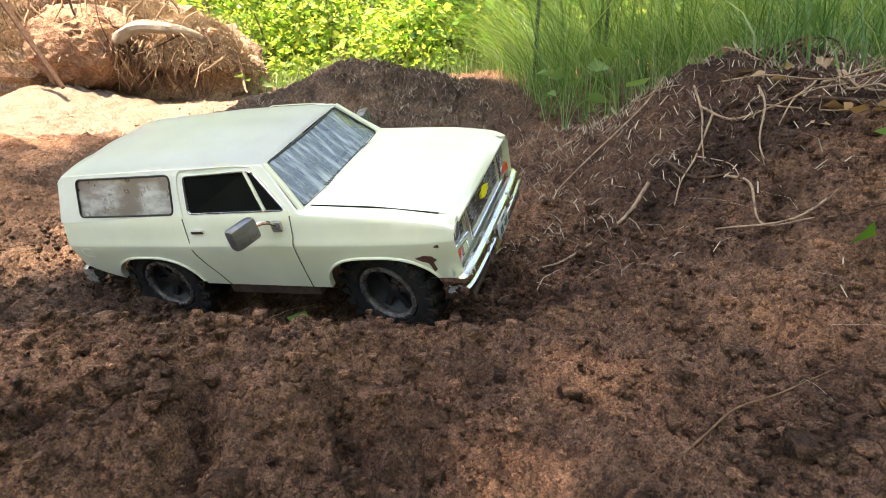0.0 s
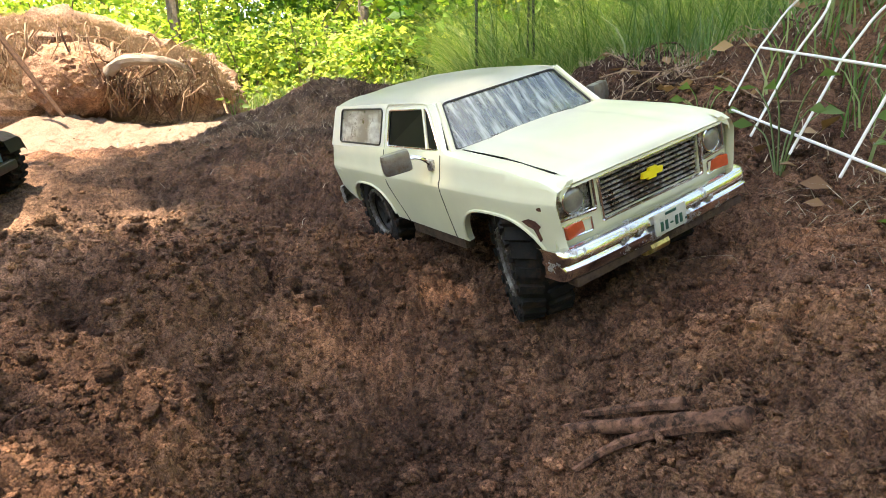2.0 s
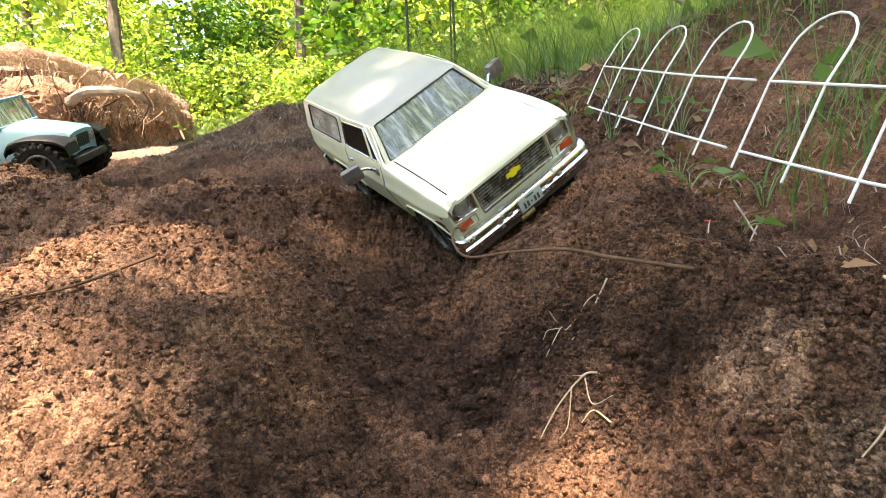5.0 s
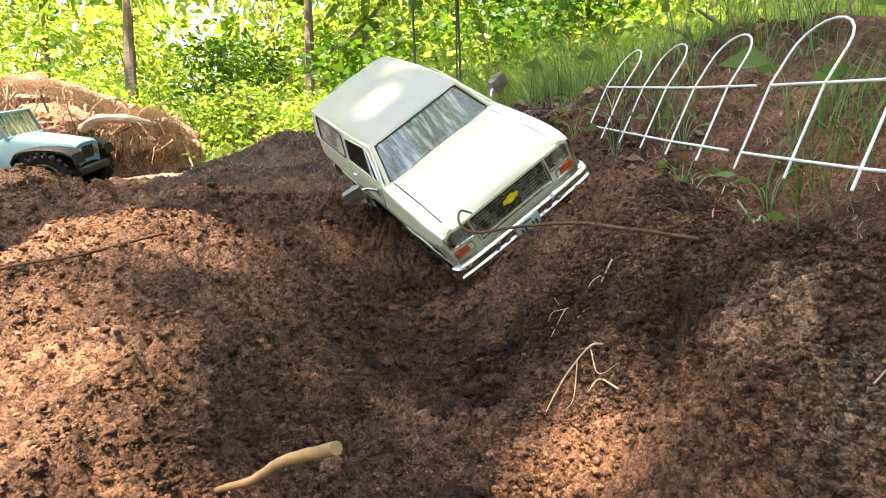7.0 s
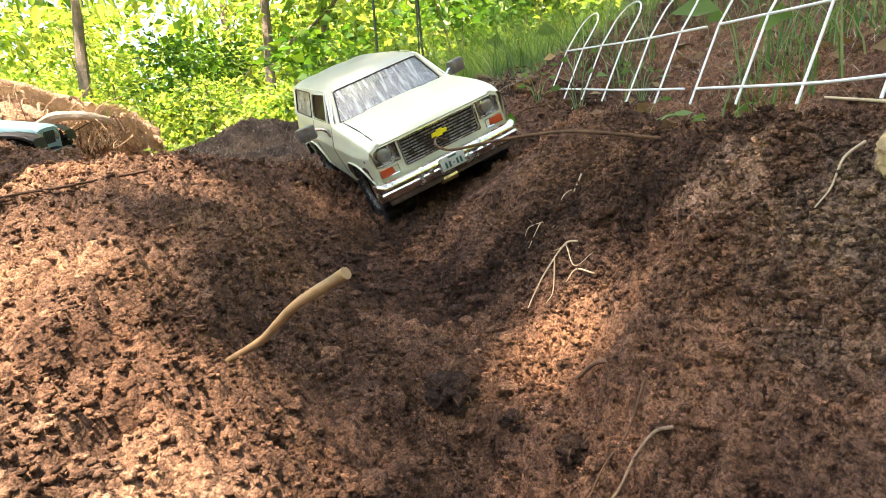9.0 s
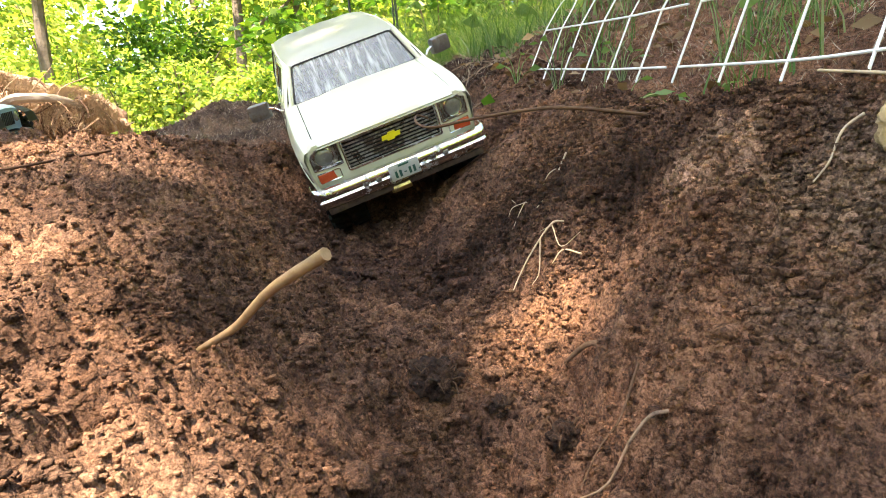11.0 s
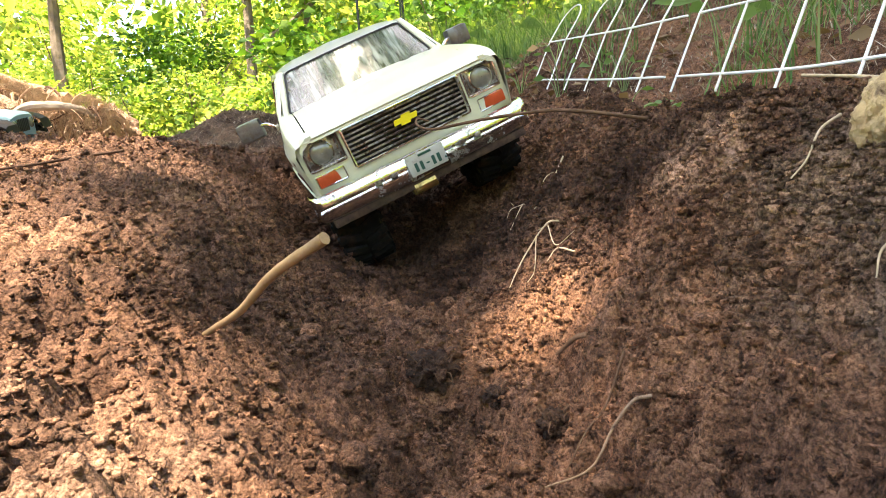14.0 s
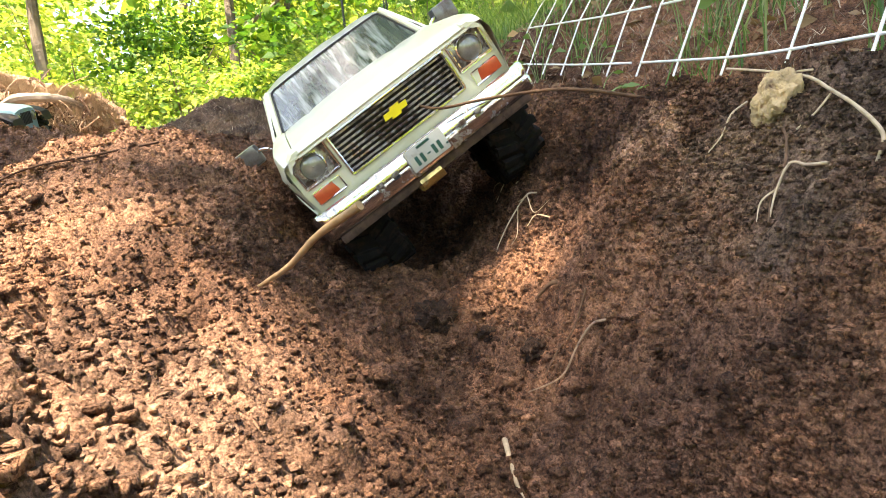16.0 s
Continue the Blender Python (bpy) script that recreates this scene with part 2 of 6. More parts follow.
WIRE = plain("white_coated_wire", (0.8, 0.79, 0.76), 0.4, vary=0.08, scale=60, kind="Position", dirt=(0.35, 0.27, 0.2), amount=(0.66, 0.8))
STAKE = plain("black_stake", (0.012, 0.014, 0.013), 0.45, vary=0.3, kind="Position")
LEAF = leafy("undergrowth_leaf", (0.09, 0.19, 0.04), (0.23, 0.34, 0.075), (0.48, 0.5, 0.17), 0.5)
# Darker copy of the undergrowth leaf, with shade painted into its greens.
LEAFDARK = leafy("dark_painted_shade_leaf", (0.03, 0.09, 0.018), (0.06, 0.15, 0.025), (0.12, 0.2, 0.03), 0.4)
GRASS = leafy("meadow_grass", (0.05, 0.12, 0.025), (0.11, 0.2, 0.06), (0.3, 0.35, 0.19), 0.35)
DEADLEAF = leafy("dead_leaf", (0.16, 0.08, 0.045), (0.28, 0.16, 0.09), (0.36, 0.24, 0.15), 0.15, 0.8)
RED = plain("red_plastic", (0.6, 0.03, 0.03), 0.4)
ORANGELEAF = plain("orange_leaf", (0.5, 0.16, 0.04), 0.7, kind="Position")


# ---- ground ----
def hash_grid(ix, iy, seed):
    h = (ix * 374761393 + iy * 668265263 + seed * 974634777) & 0xFFFFFFFF
    h = ((h ^ (h >> 13)) * 1274126177) & 0xFFFFFFFF
    return ((h ^ (h >> 16)) & 0xFFFF) / 65535.0


def value_noise(x, y, seed=0):
    ix, iy = np.floor(x).astype(np.int64), np.floor(y).astype(np.int64)
    fx, fy = x - ix, y - iy
    fx, fy = fx * fx * (3 - 2 * fx), fy * fy * (3 - 2 * fy)
    a, b = hash_grid(ix, iy, seed), hash_grid(ix + 1, iy, seed)
    c, d = hash_grid(ix, iy + 1, seed), hash_grid(ix + 1, iy + 1, seed)
    return (a + (b - a) * fx) * (1 - fy) + (c + (d - c) * fx) * fy - 0.5


def fbm(x, y, seed=0, octaves=5, gain=0.55):
    x, y = np.asarray(x, float), np.asarray(y, float)
    total, amp = np.zeros(np.broadcast(x, y).shape), 1.0
    for k in range(octaves):
        c, s = math.cos(1.1 * k), math.sin(1.1 * k)
        total += amp * value_noise((c * x - s * y) * 2 ** k + 17.3 * k, (s * x + c * y) * 2 ** k - 9.1 * k, seed + k)
        amp *= gain
    return total


def piled(x, y, size, seed):
    """Rounded crumbs heaped side by side, each of its own height, 0 to 1."""
    x, y = x / size, y / size
    ix, iy = np.floor(x).astype(np.int64), np.floor(y).astype(np.int64)
    top = np.zeros(x.shape)
    for dx in (-1, 0, 1):
        for dy in (-1, 0, 1):
            jx, jy = ix + dx, iy + dy
            cx, cy = jx + hash_grid(jx, jy, seed), jy + hash_grid(jx, jy, seed + 1)
            tall = hash_grid(jx, jy, seed + 2)
            r = 0.35 + 0.5 * hash_grid(jx, jy, seed + 3)
            d = ((x - cx) ** 2 + (y - cy) ** 2) / (r * r)
            top = np.maximum(top, (0.25 + 0.75 * tall) * np.maximum(0.0, 1 - d))
    return top


# Swells and hollows: height, centre x, centre y, half-lengths, turn.
SWELLS = [
    (-0.25, 0.003, -0.789, 0.126, 0.645, -0.024),
    (-0.245, -0.157, 0.3, 0.685, 0.441, 1.117),
    (0.219, -0.213, 0.286, 0.318, 0.206, 0.435),
    (0.156, -0.239, -0.073, 0.185, 0.188, 1.325),
    (0.15, 0.776, 0.45, 0.5, 0.2, -0.44),
    (0.104, -0.24, 1.576, 0.181, 0.24, 1.522),
    (0.1, 0.42, 0.86, 0.2, 0.13, 0.1),
    (0.102, -1.4, 2.6, 0.3, 0.3, 0.1),
    (0.091, -1.0, 0.0, 0.2, 0.2, 0.1),
    (-0.1, 0.41, -0.12, 0.13, 0.3, 0.0),
    (0.03, -0.8, 1.0, 0.3, 0.25, 0.0),
    (-0.085, 0.335, -0.4, 0.11, 0.26, 0.0),
    (0.025, -0.78, 0.83, 0.14, 0.07, 0.0),
    (0.05, 1.15, 0.75, 0.35, 0.15, 0.0),
]

# Smaller hummocks and dips: height, centre x, centre y, half-length.
HUMMOCKS = [
    (0.0349, 0.26, -0.058, 0.13), (0.0421, -0.441, 0.189, 0.13), (-0.0239, -0.157, -0.468, 0.08), (0.0177, 0.141, 0.3, 0.2),
    (0.015, 0.0, -0.308, 0.05), (-0.0147, -0.215, -0.128, 0.08), (-0.0179, 0.069, -0.161, 0.05), (-0.0163, 0.048, -0.026, 0.05),
    (-0.012, 0.133, -0.465, 0.05), (0.0104, 0.065, -0.406, 0.05), (-0.0099, -0.5, 0.737, 0.1), (-0.011, 0.329, 0.47, 0.08),
    (0.0077, 0.108, -0.236, 0.05), (-0.007, -0.127, -0.108, 0.05), (0.0064, -0.118, 0.245, 0.08), (-0.0074, 0.046, -0.273, 0.05),
    (0.0057, -0.049, -0.36, 0.05), (-0.055, -0.66, 1.66, 0.16), (0.04, -1.12, 1.57, 0.2), (0.11, -1.36, 2.0, 0.27), (0.085, -0.5, 0.31, 0.12), (0.06, -0.63, 0.34, 0.13), (0.0062, 0.276, -0.119, 0.05), (0.0051, -0.216, -0.297, 0.05), (0.0064, 0.198, 0.02, 0.05),
]


def broad(x, y):
    """The smooth lie of the land."""
    x, y = np.asarray(x, float), np.asarray(y, float)
    cx, cy = np.clip(x, -2.0, 1.2), np.clip(y, -1.5, 3.2)
    z = 0.484 + 0.141 * cx + 0.081 * cy
    z = z + 0.3 * np.clip(x - 1.2, 0, 12) + 0.04 * np.clip(y - 3.2, 0, 40)
    for h, mx, my, s, k, a in SWELLS:
        c, n = math.cos(a), math.sin(a)
        u, v = (x - mx) * c + (y - my) * n, -(x - mx) * n + (y - my) * c
        z = z + h * np.exp(-(u / s) ** 2 - (v / k) ** 2)
    for h, mx, my, s in HUMMOCKS:
        z = z + h * np.exp(-((x - mx) ** 2 + (y - my) ** 2) / (s * s))
    return z


# Cracks and torn edges: from, to, half-width, depth.
CRACKS = [
    (-0.152, -0.472, -0.115, -0.493, 0.006, 0.04), (-0.124, -0.489, -0.094, -0.507, 0.008, 0.05), (-0.196, -0.388, -0.158, -0.376, 0.006, 0.03),
    (-0.13, -0.3, -0.16, -0.33, 0.004, 0.014), (-0.28, -0.1, -0.2, -0.07, 0.005, 0.016), (-0.132, 0.29, -0.106, 0.24, 0.01, 0.035),
    (-0.106, 0.243, -0.162, 0.15, 0.012, 0.03), (0.092, -0.374, 0.077, -0.36, 0.005, 0.03), (0.062, -0.34, 0.055, -0.332, 0.005, 0.02),
    (-0.1, -0.21, -0.094, -0.2, 0.005, 0.022), (-0.155, -0.406, -0.143, -0.401, 0.004, 0.02), (0.19, 0.02, 0.2, 0.0, 0.012, 0.025),
]


def rough_soil(x, y):
    """Lumps, cracks and crumbs on top of the lie of the land."""
    x, y = np.asarray(x, float), np.asarray(y, float)
    near = 1 / (1 + np.maximum(0, np.hypot(x, y - 0.3) - 1.5) ** 2)
    wx, wy = x + 0.008 * fbm(x * 45, y * 45, 81, 3), y + 0.008 * fbm(x * 45, y * 45, 85, 3)
    lumps = 0.012 * fbm(x * 6, y * 6, 3, 3) + 0.017 * fbm(x * 16, y * 16, 11, 3)
    # Torn flakes lie one over the other along the slope, with sharp lower edges.
    flake = (wx * 0.55 + wy) * 17 + 1.6 * fbm(x * 9, y * 9, 61, 3)
    flake = flake - np.floor(flake)
    torn = np.clip(fbm(x * 7, y * 7, 65, 2) * 2.2 + 0.35, 0, 1)
    ledges = 0.011 * torn * (flake - np.clip((flake - 0.84) / 0.16, 0, 1) - 0.4)
    ridged = 0.011 * (0.3 - np.abs(fbm(wx * 26, wy * 34, 21, 3)) * 2)
    # Clods, crumbs and grains, loose in some spots and trodden flat in others.
    loose = 0.35 + 1.0 * np.clip(fbm(x * 8, y * 8, 87, 3) * 1.4 + 0.45, 0, 1)
    crumbs = 0.006 * piled(wx, wy * 1.1, 0.042, 251) * loose + 0.0052 * piled(wx, wy * 1.2, 0.017, 201) * loose
    crumbs = crumbs + 0.0068 * piled(wx, wy * 1.15, 0.0085, 211) * (0.5 + 0.5 * loose) + 0.0045 * piled(x, y * 1.1, 0.005, 231)
    crumbs = crumbs + 0.004 * fbm(x * 75, y * 75, 31, 3, 0.75) - 0.008
    holes = fbm(wx * 24, wy * 28, 221, 2)
    crumbs = crumbs - 0.02 * np.clip((holes - 0.36) / 0.2, 0, 1)
    # A torn crack across the near mound, and a few flaky ledges.
    crack = 0
    for ax, ay, bx, by, w, d in CRACKS:
        lx, ly = bx - ax, by - ay
        q = ((x - ax) * lx + (y - ay) * ly) / (lx * lx + ly * ly)
        off = ((x - ax) * ly - (y - ay) * lx) / math.hypot(lx, ly) + 0.006 * fbm(x * 40, y * 40, 41, 2)
        along = np.clip(q * 6, 0, 1) * np.clip((1 - q) * 6, 0, 1)
        crack = crack - d * np.exp(-(off / w) ** 2) * along
        # The upper lip stands up where the soil has torn.
        crack = crack + 0.35 * d * np.exp(-((off + 2.6 * w) / (2.2 * w)) ** 2) * along
    return near * (lumps + ledges + ridged + crumbs + crack)


def ground_z(x, y):
    return broad(x, y) + rough_soil(x, y)


def at(x, y):
    return float(ground_z(np.array([x]), np.array([y]))[0])


def steps(spans):
    out = []
    for a, b, n in spans:
        out += list(np.linspace(a, b, n, endpoint=False))
    return np.array(out + [spans[-1][1]])


def stretch(a, b, n):
    """Growing steps out to the horizon."""
    return a + (b - a) * (np.arange(n) / n) ** 3


def mesh_from(name, verts, faces, mat, smooth=True):
    me = bpy.data.meshes.new(name)
    verts = np.asarray(verts, np.float32)
    faces = np.asarray(faces, np.int32)
    k = faces.shape[1]
    me.vertices.add(len(verts))
    me.vertices.foreach_set("co", verts.ravel())
    me.loops.add(faces.size)
    me.loops.foreach_set("vertex_index", faces.ravel())
    me.polygons.add(len(faces))
    me.polygons.foreach_set("loop_start", np.arange(0, faces.size, k, dtype=np.int32))
    me.polygons.foreach_set("use_smooth", np.full(len(faces), smooth))
    me.update(calc_edges=True)
    me.validate()
    me.materials.append(mat)
    return me


def build_ground():
    xs = np.concatenate([-stretch(1.4, 70, 22)[::-1], steps([(-1.4, -0.6, 66), (-0.6, -0.28, 85), (-0.28, 0.28, 370), (0.28, 0.55, 75), (0.55, 1.4, 75)]), stretch(1.4, 70, 22)[1:]])
    ys = np.concatenate([-stretch(1.1, 70, 18)[::-1], steps([(-1.1, -0.66, 36), (-0.66, 0.04, 440), (0.04, 0.45, 150), (0.45, 0.9, 95), (0.9, 2.9, 165)]), stretch(2.9, 70, 22)[1:]])
    gx, gy = np.meshgrid(xs, ys)
    gz = ground_z(gx, gy)
    verts = np.stack([gx, gy, gz], -1).reshape(-1, 3)
    w, h = len(xs), len(ys)
    i = (np.arange(h - 1)[:, None] * w + np.arange(w - 1)[None]).ravel()
    faces = np.stack([i, i + 1, i + w + 1, i + w], 1)
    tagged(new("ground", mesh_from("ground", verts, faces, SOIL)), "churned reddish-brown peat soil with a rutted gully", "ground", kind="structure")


build_ground()

# A rounded-off cube is the seed of each crumb.
CRUMB_V = np.array([(x, y, z) for x in (-0.62, 0.62) for y in (-0.62, 0.62) for z in (-0.62, 0.62)])
CRUMB_F = np.array([(0, 1, 3), (0, 3, 2), (4, 6, 7), (4, 7, 5), (0, 4, 5), (0, 5, 1), (2, 3, 7), (2, 7, 6), (0, 2, 6), (0, 6, 4), (1, 5, 7), (1, 7, 3)])


def round_seed():
    bm = bmesh.new()
    bmesh.ops.create_icosphere(bm, subdivisions=2, radius=1)
    v = np.array([p.co * (1 + 0.35 * noise.fractal(p.co * 1.8, 1.0, 2.0, 3)) for p in bm.verts])
    f = np.array([[p.index for p in q.verts] for q in bm.faces])
    bm.free()
    return v, f


def lumps(name, pts, sizes, mat, rng, flat=0.7, seed=None):
    """Many irregular crumbs in one mesh."""
    v, f = seed or (CRUMB_V, CRUMB_F)
    n = len(pts)
    jit = 1 + (0.4 if seed else 0.9) * (rng.random((n, len(v), 3)) - 0.5)
    scale = sizes[:, None, None] * (0.7 + 0.6 * rng.random((n, 1, 3))) * np.array([1, 1, flat])
    verts = v[None] * jit * scale + pts[:, None, :]
    faces = f[None] + (np.arange(n) * len(v))[:, None, None]
    return mesh_from(name, verts.reshape(-1, 3), faces.reshape(-1, 3), mat, True)


def build_clods():
    rng = np.random.default_rng(5)
    n = 128000
    k = n * 3 // 10
    x = np.concatenate([rng.uniform(-0.36, 0.36, n - k), rng.uniform(0.04, 0.24, k)])
    y = np.concatenate([-0.62 + 0.72 * rng.uniform(0, 1, n - k) ** 1.5, rng.uniform(-0.56, -0.12, k)])
    keep = fbm(x * 14, y * 14, 77, 3) + rng.uniform(-0.6, 0.6, n) > 0.0
    x, y = x[keep], y[keep]
    s = 0.0014 * np.exp(rng.normal(0, 0.38, len(x)))
    z = ground_z(x, y) + s * 0.45
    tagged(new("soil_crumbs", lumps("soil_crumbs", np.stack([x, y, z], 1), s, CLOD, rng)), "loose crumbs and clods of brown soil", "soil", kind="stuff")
    n = 26000
    x, y = rng.uniform(-0.6, 0.45, n), rng.uniform(0.02, 0.75, n)
    keep = fbm(x * 11, y * 11, 78, 3) + rng.uniform(-0.5, 0.5, n) > 0.0
    x, y = x[keep], y[keep]
    s = 0.0022 * np.exp(rng.normal(0, 0.5, len(x)))
    z = ground_z(x, y) + s * 0.35
    tagged(new("soil_grit", lumps("soil_grit", np.stack([x, y, z], 1), s, CLOD, rng)), "loose clods strewn on the trodden soil", "soil", kind="stuff")
    n = 900
    x, y = rng.uniform(-1.2, 1.0, n), rng.uniform(-0.45, 2.2, n)
    s = 0.0019 * np.exp(rng.normal(0, 0.45, n)) * np.where(y > 0.3, 1.6, 1.0)
    z = ground_z(x, y) + s * 0.1
    tagged(new("soil_clods", lumps("soil_clods", np.stack([x, y, z], 1), s, CLOD, rng, seed=round_seed())), "larger clods of damp brown soil", "soil", kind="stuff")

    # Sunken lumps along the gully's floor and on the far side of the mound.
    n = 700
    x, y = np.concatenate([rng.normal(0.0, 0.06, n // 2), rng.uniform(-0.35, 0.3, n - n // 2)]), np.concatenate([rng.uniform(-0.5, 0.05, n // 2), rng.uniform(-0.3, 0.5, n - n // 2)])
    s = np.minimum(0.01, 0.0042 * np.exp(rng.normal(0, 0.4, n)))
    z = ground_z(x, y) - s * 0.15
    tagged(new("sunken_clods", lumps("sunken_clods", np.stack([x, y, z], 1), s, CLOD, rng, 0.6, round_seed())), "sunken lumps of dark damp soil", "soil", kind="stuff")


build_clods()


# ---- tools for things ----
def keyed(x, knots):
    return float(np.interp(x, [k[0] for k in knots], [k[1] for k in knots]))


def part(name, bm, mat, parent=None, label="", smooth=True, sharp=35):
    me = bpy.data.meshes.new(name)
    bmesh.ops.recalc_face_normals(bm, faces=bm.faces)
    for f in bm.faces:
        f.smooth = smooth
    for e in bm.edges:
        if len(e.link_faces) == 2 and e.calc_face_angle(0) > radians(sharp):
            e.smooth = False
    bm.to_mesh(me)
    bm.free()
    me.materials.append(mat)
    ob = new(name, me)
    ob.parent = parent
    if label:
        tagged(ob, label)
    return ob


def empty(name, m=None):
    ob = new(name)
    ob.empty_display_size = 0.05
    if m is not None:
        ob.matrix_world = m
    return ob


def spline(pts, n=8):
    """Smooth points through the given ones."""
    p = [Vector(q) for q in pts]
    p = [p[0] * 2 - p[1]] + p + [p[-1] * 2 - p[-2]]
    out = []
    for i in range(1, len(p) - 2):
        a, b, c, d = p[i - 1:i + 3]
        for k in range(n):
            t = k / n
            out.append(0.5 * (2 * b + (c - a) * t + (2 * a - 5 * b + 4 * c - d) * t * t + (3 * b - a - 3 * c + d) * t ** 3))
    return out + [p[-2]]


def tube(bm, pts, r0, r1=None, segs=6, wob=0.0, rng=random, caps=True):
    """A round bar along points, tapering from r0 to r1."""
    pts = [Vector(p) for p in pts]
    r1 = r0 if r1 is None else r1
    rings = []
    side = None
    for i, p in enumerate(pts):
        d = (pts[min(i + 1, len(pts) - 1)] - pts[max(i - 1, 0)]).normalized()
        if side is None:
            side = d.orthogonal().normalized()
        side = (side - d * side.dot(d)).normalized()
        up = d.cross(side)
        r = r0 + (r1 - r0) * i / max(1, len(pts) - 1)
        rings.append([bm.verts.new(p + (side * math.cos(a) + up * math.sin(a)) * r * (1 + wob * (rng.random() - 0.5)))
                      for a in (2 * math.pi * k / segs for k in range(segs))])
    for a, b in zip(rings, rings[1:]):
        for k in range(segs):
            bm.faces.new((a[k], a[(k + 1) % segs], b[(k + 1) % segs], b[k]))
    if caps:
        bm.faces.new(rings[0][::-1])
        bm.faces.new(rings[-1])
    return bm


def leaves_mesh(name, pos, out, size, mat, rng, width=0.45, droop=0.3):
    """Folded pointed leaves at pos, each along its own way."""
    n = len(pos)
    out = out / (np.linalg.norm(out, axis=1, keepdims=True) + 1e-9)
    ref = rng.normal(size=(n, 3))
    side = np.cross(out, ref)
    side /= np.linalg.norm(side, axis=1, keepdims=True) + 1e-9
    nrm = np.cross(side, out)
    s = size[:, None]
    mid = pos + out * s * 0.45
    a = pos
    b = mid + side * s * width * 0.5 + nrm * s * 0.1
    c = pos + out * s - np.array([0, 0, 1]) * s * droop
    d = mid - side * s * width * 0.5 + nrm * s * 0.1
    verts = np.stack([a, b, c, d], 1).reshape(-1, 3)
    k = np.arange(n) * 4
    faces = np.concatenate([np.stack([k, k + 1, k + 2], 1), np.stack([k, k + 2, k + 3], 1)])
    return mesh_from(name, verts, faces, mat)


def blades_mesh(name, base, lean, height, width, mat, rng, levels=4):
    """Bending blades of grass: base points, the way each leans, its length."""
    n = len(base)
    t = np.linspace(0, 1, levels + 1)[None, :, None]
    up = np.array([0, 0, 1.0])
    h = height[:, None, None]
    path = base[:, None] + up * h * (t - 0.28 * t ** 2 * np.linalg.norm(lean, axis=1)[:, None, None]) + lean[:, None] * h * t ** 2 * 0.75
    ang = rng.uniform(0, math.pi, n)
    side = np.stack([np.cos(ang), np.sin(ang), 0 * ang], 1)[:, None]
    w = width[:, None, None] * (1 - t) ** 0.7 * 0.5
    left, right = path - side * w, path + side * w
    verts = np.stack([left, right], 2).reshape(-1, 3)
    m = 2 * (levels + 1)
    k = (np.arange(n) * m)[:, None] + np.arange(levels)[None] * 2
    faces = np.stack([k, k + 1, k + 3, k + 2], -1).reshape(-1, 4)
    return mesh_from(name, verts, faces, mat)


# ---- woods behind ----
RNG = np.random.default_rng(11)


def shrub(x, y, h, r, mat, count, leaf=0.07):
    """A bush: thin stems, and leaves in clumps."""
    z = at(x, y)
    ob = empty("shrub", pose(x, y, z))
    for k in range(5):
        a, q = RNG.uniform(0, 6.28), RNG.uniform(0.35, 1.0)
        tip = Vector((math.cos(a) * r * q, math.sin(a) * r * q, h * RNG.uniform(0.6, 1.0)))
        bm = bmesh.new()
        tube(bm, spline([(0, 0, -0.05), tip * 0.45 + Vector((0, 0, h * 0.12)), tip], 4), 0.009, 0.003, 5)
        part("stem", bm, BARK, ob)
    n = count
    clumps = 46
    ca = RNG.uniform(0, 6.28, clumps)
    cq = np.sqrt(RNG.uniform(0, 1, clumps)) * r
    cz = h * RNG.uniform(0.08, 1.0, clumps)
    cen = np.stack([np.cos(ca) * cq, np.sin(ca) * cq, cz], 1)
    cen[:, :2] *= (1.1 - 0.5 * (cz / h)[:, None])
    pick = RNG.integers(0, clumps, n)
    d = RNG.normal(size=(n, 3))
    d[:, 2] = d[:, 2] * 0.5 + 0.15
    pos = cen[pick] + d * 0.075 * (0.6 + h * 0.5)
    pos[:, 2] = np.maximum(pos[:, 2], 0.0)
    size = leaf * np.exp(RNG.normal(0, 0.3, n))
    me = leaves_mesh("foliage", pos, d + np.array([0, 0, 0.3]), size, mat, RNG, 0.6)
    lv = new("foliage", me)
    lv.parent = ob
    return tagged(ob, "leafy bright green shrub of the forest undergrowth" if mat is LEAF else "dark green leafy shrub with forest shade painted in", "shrub", group="undergrowth shrubs")


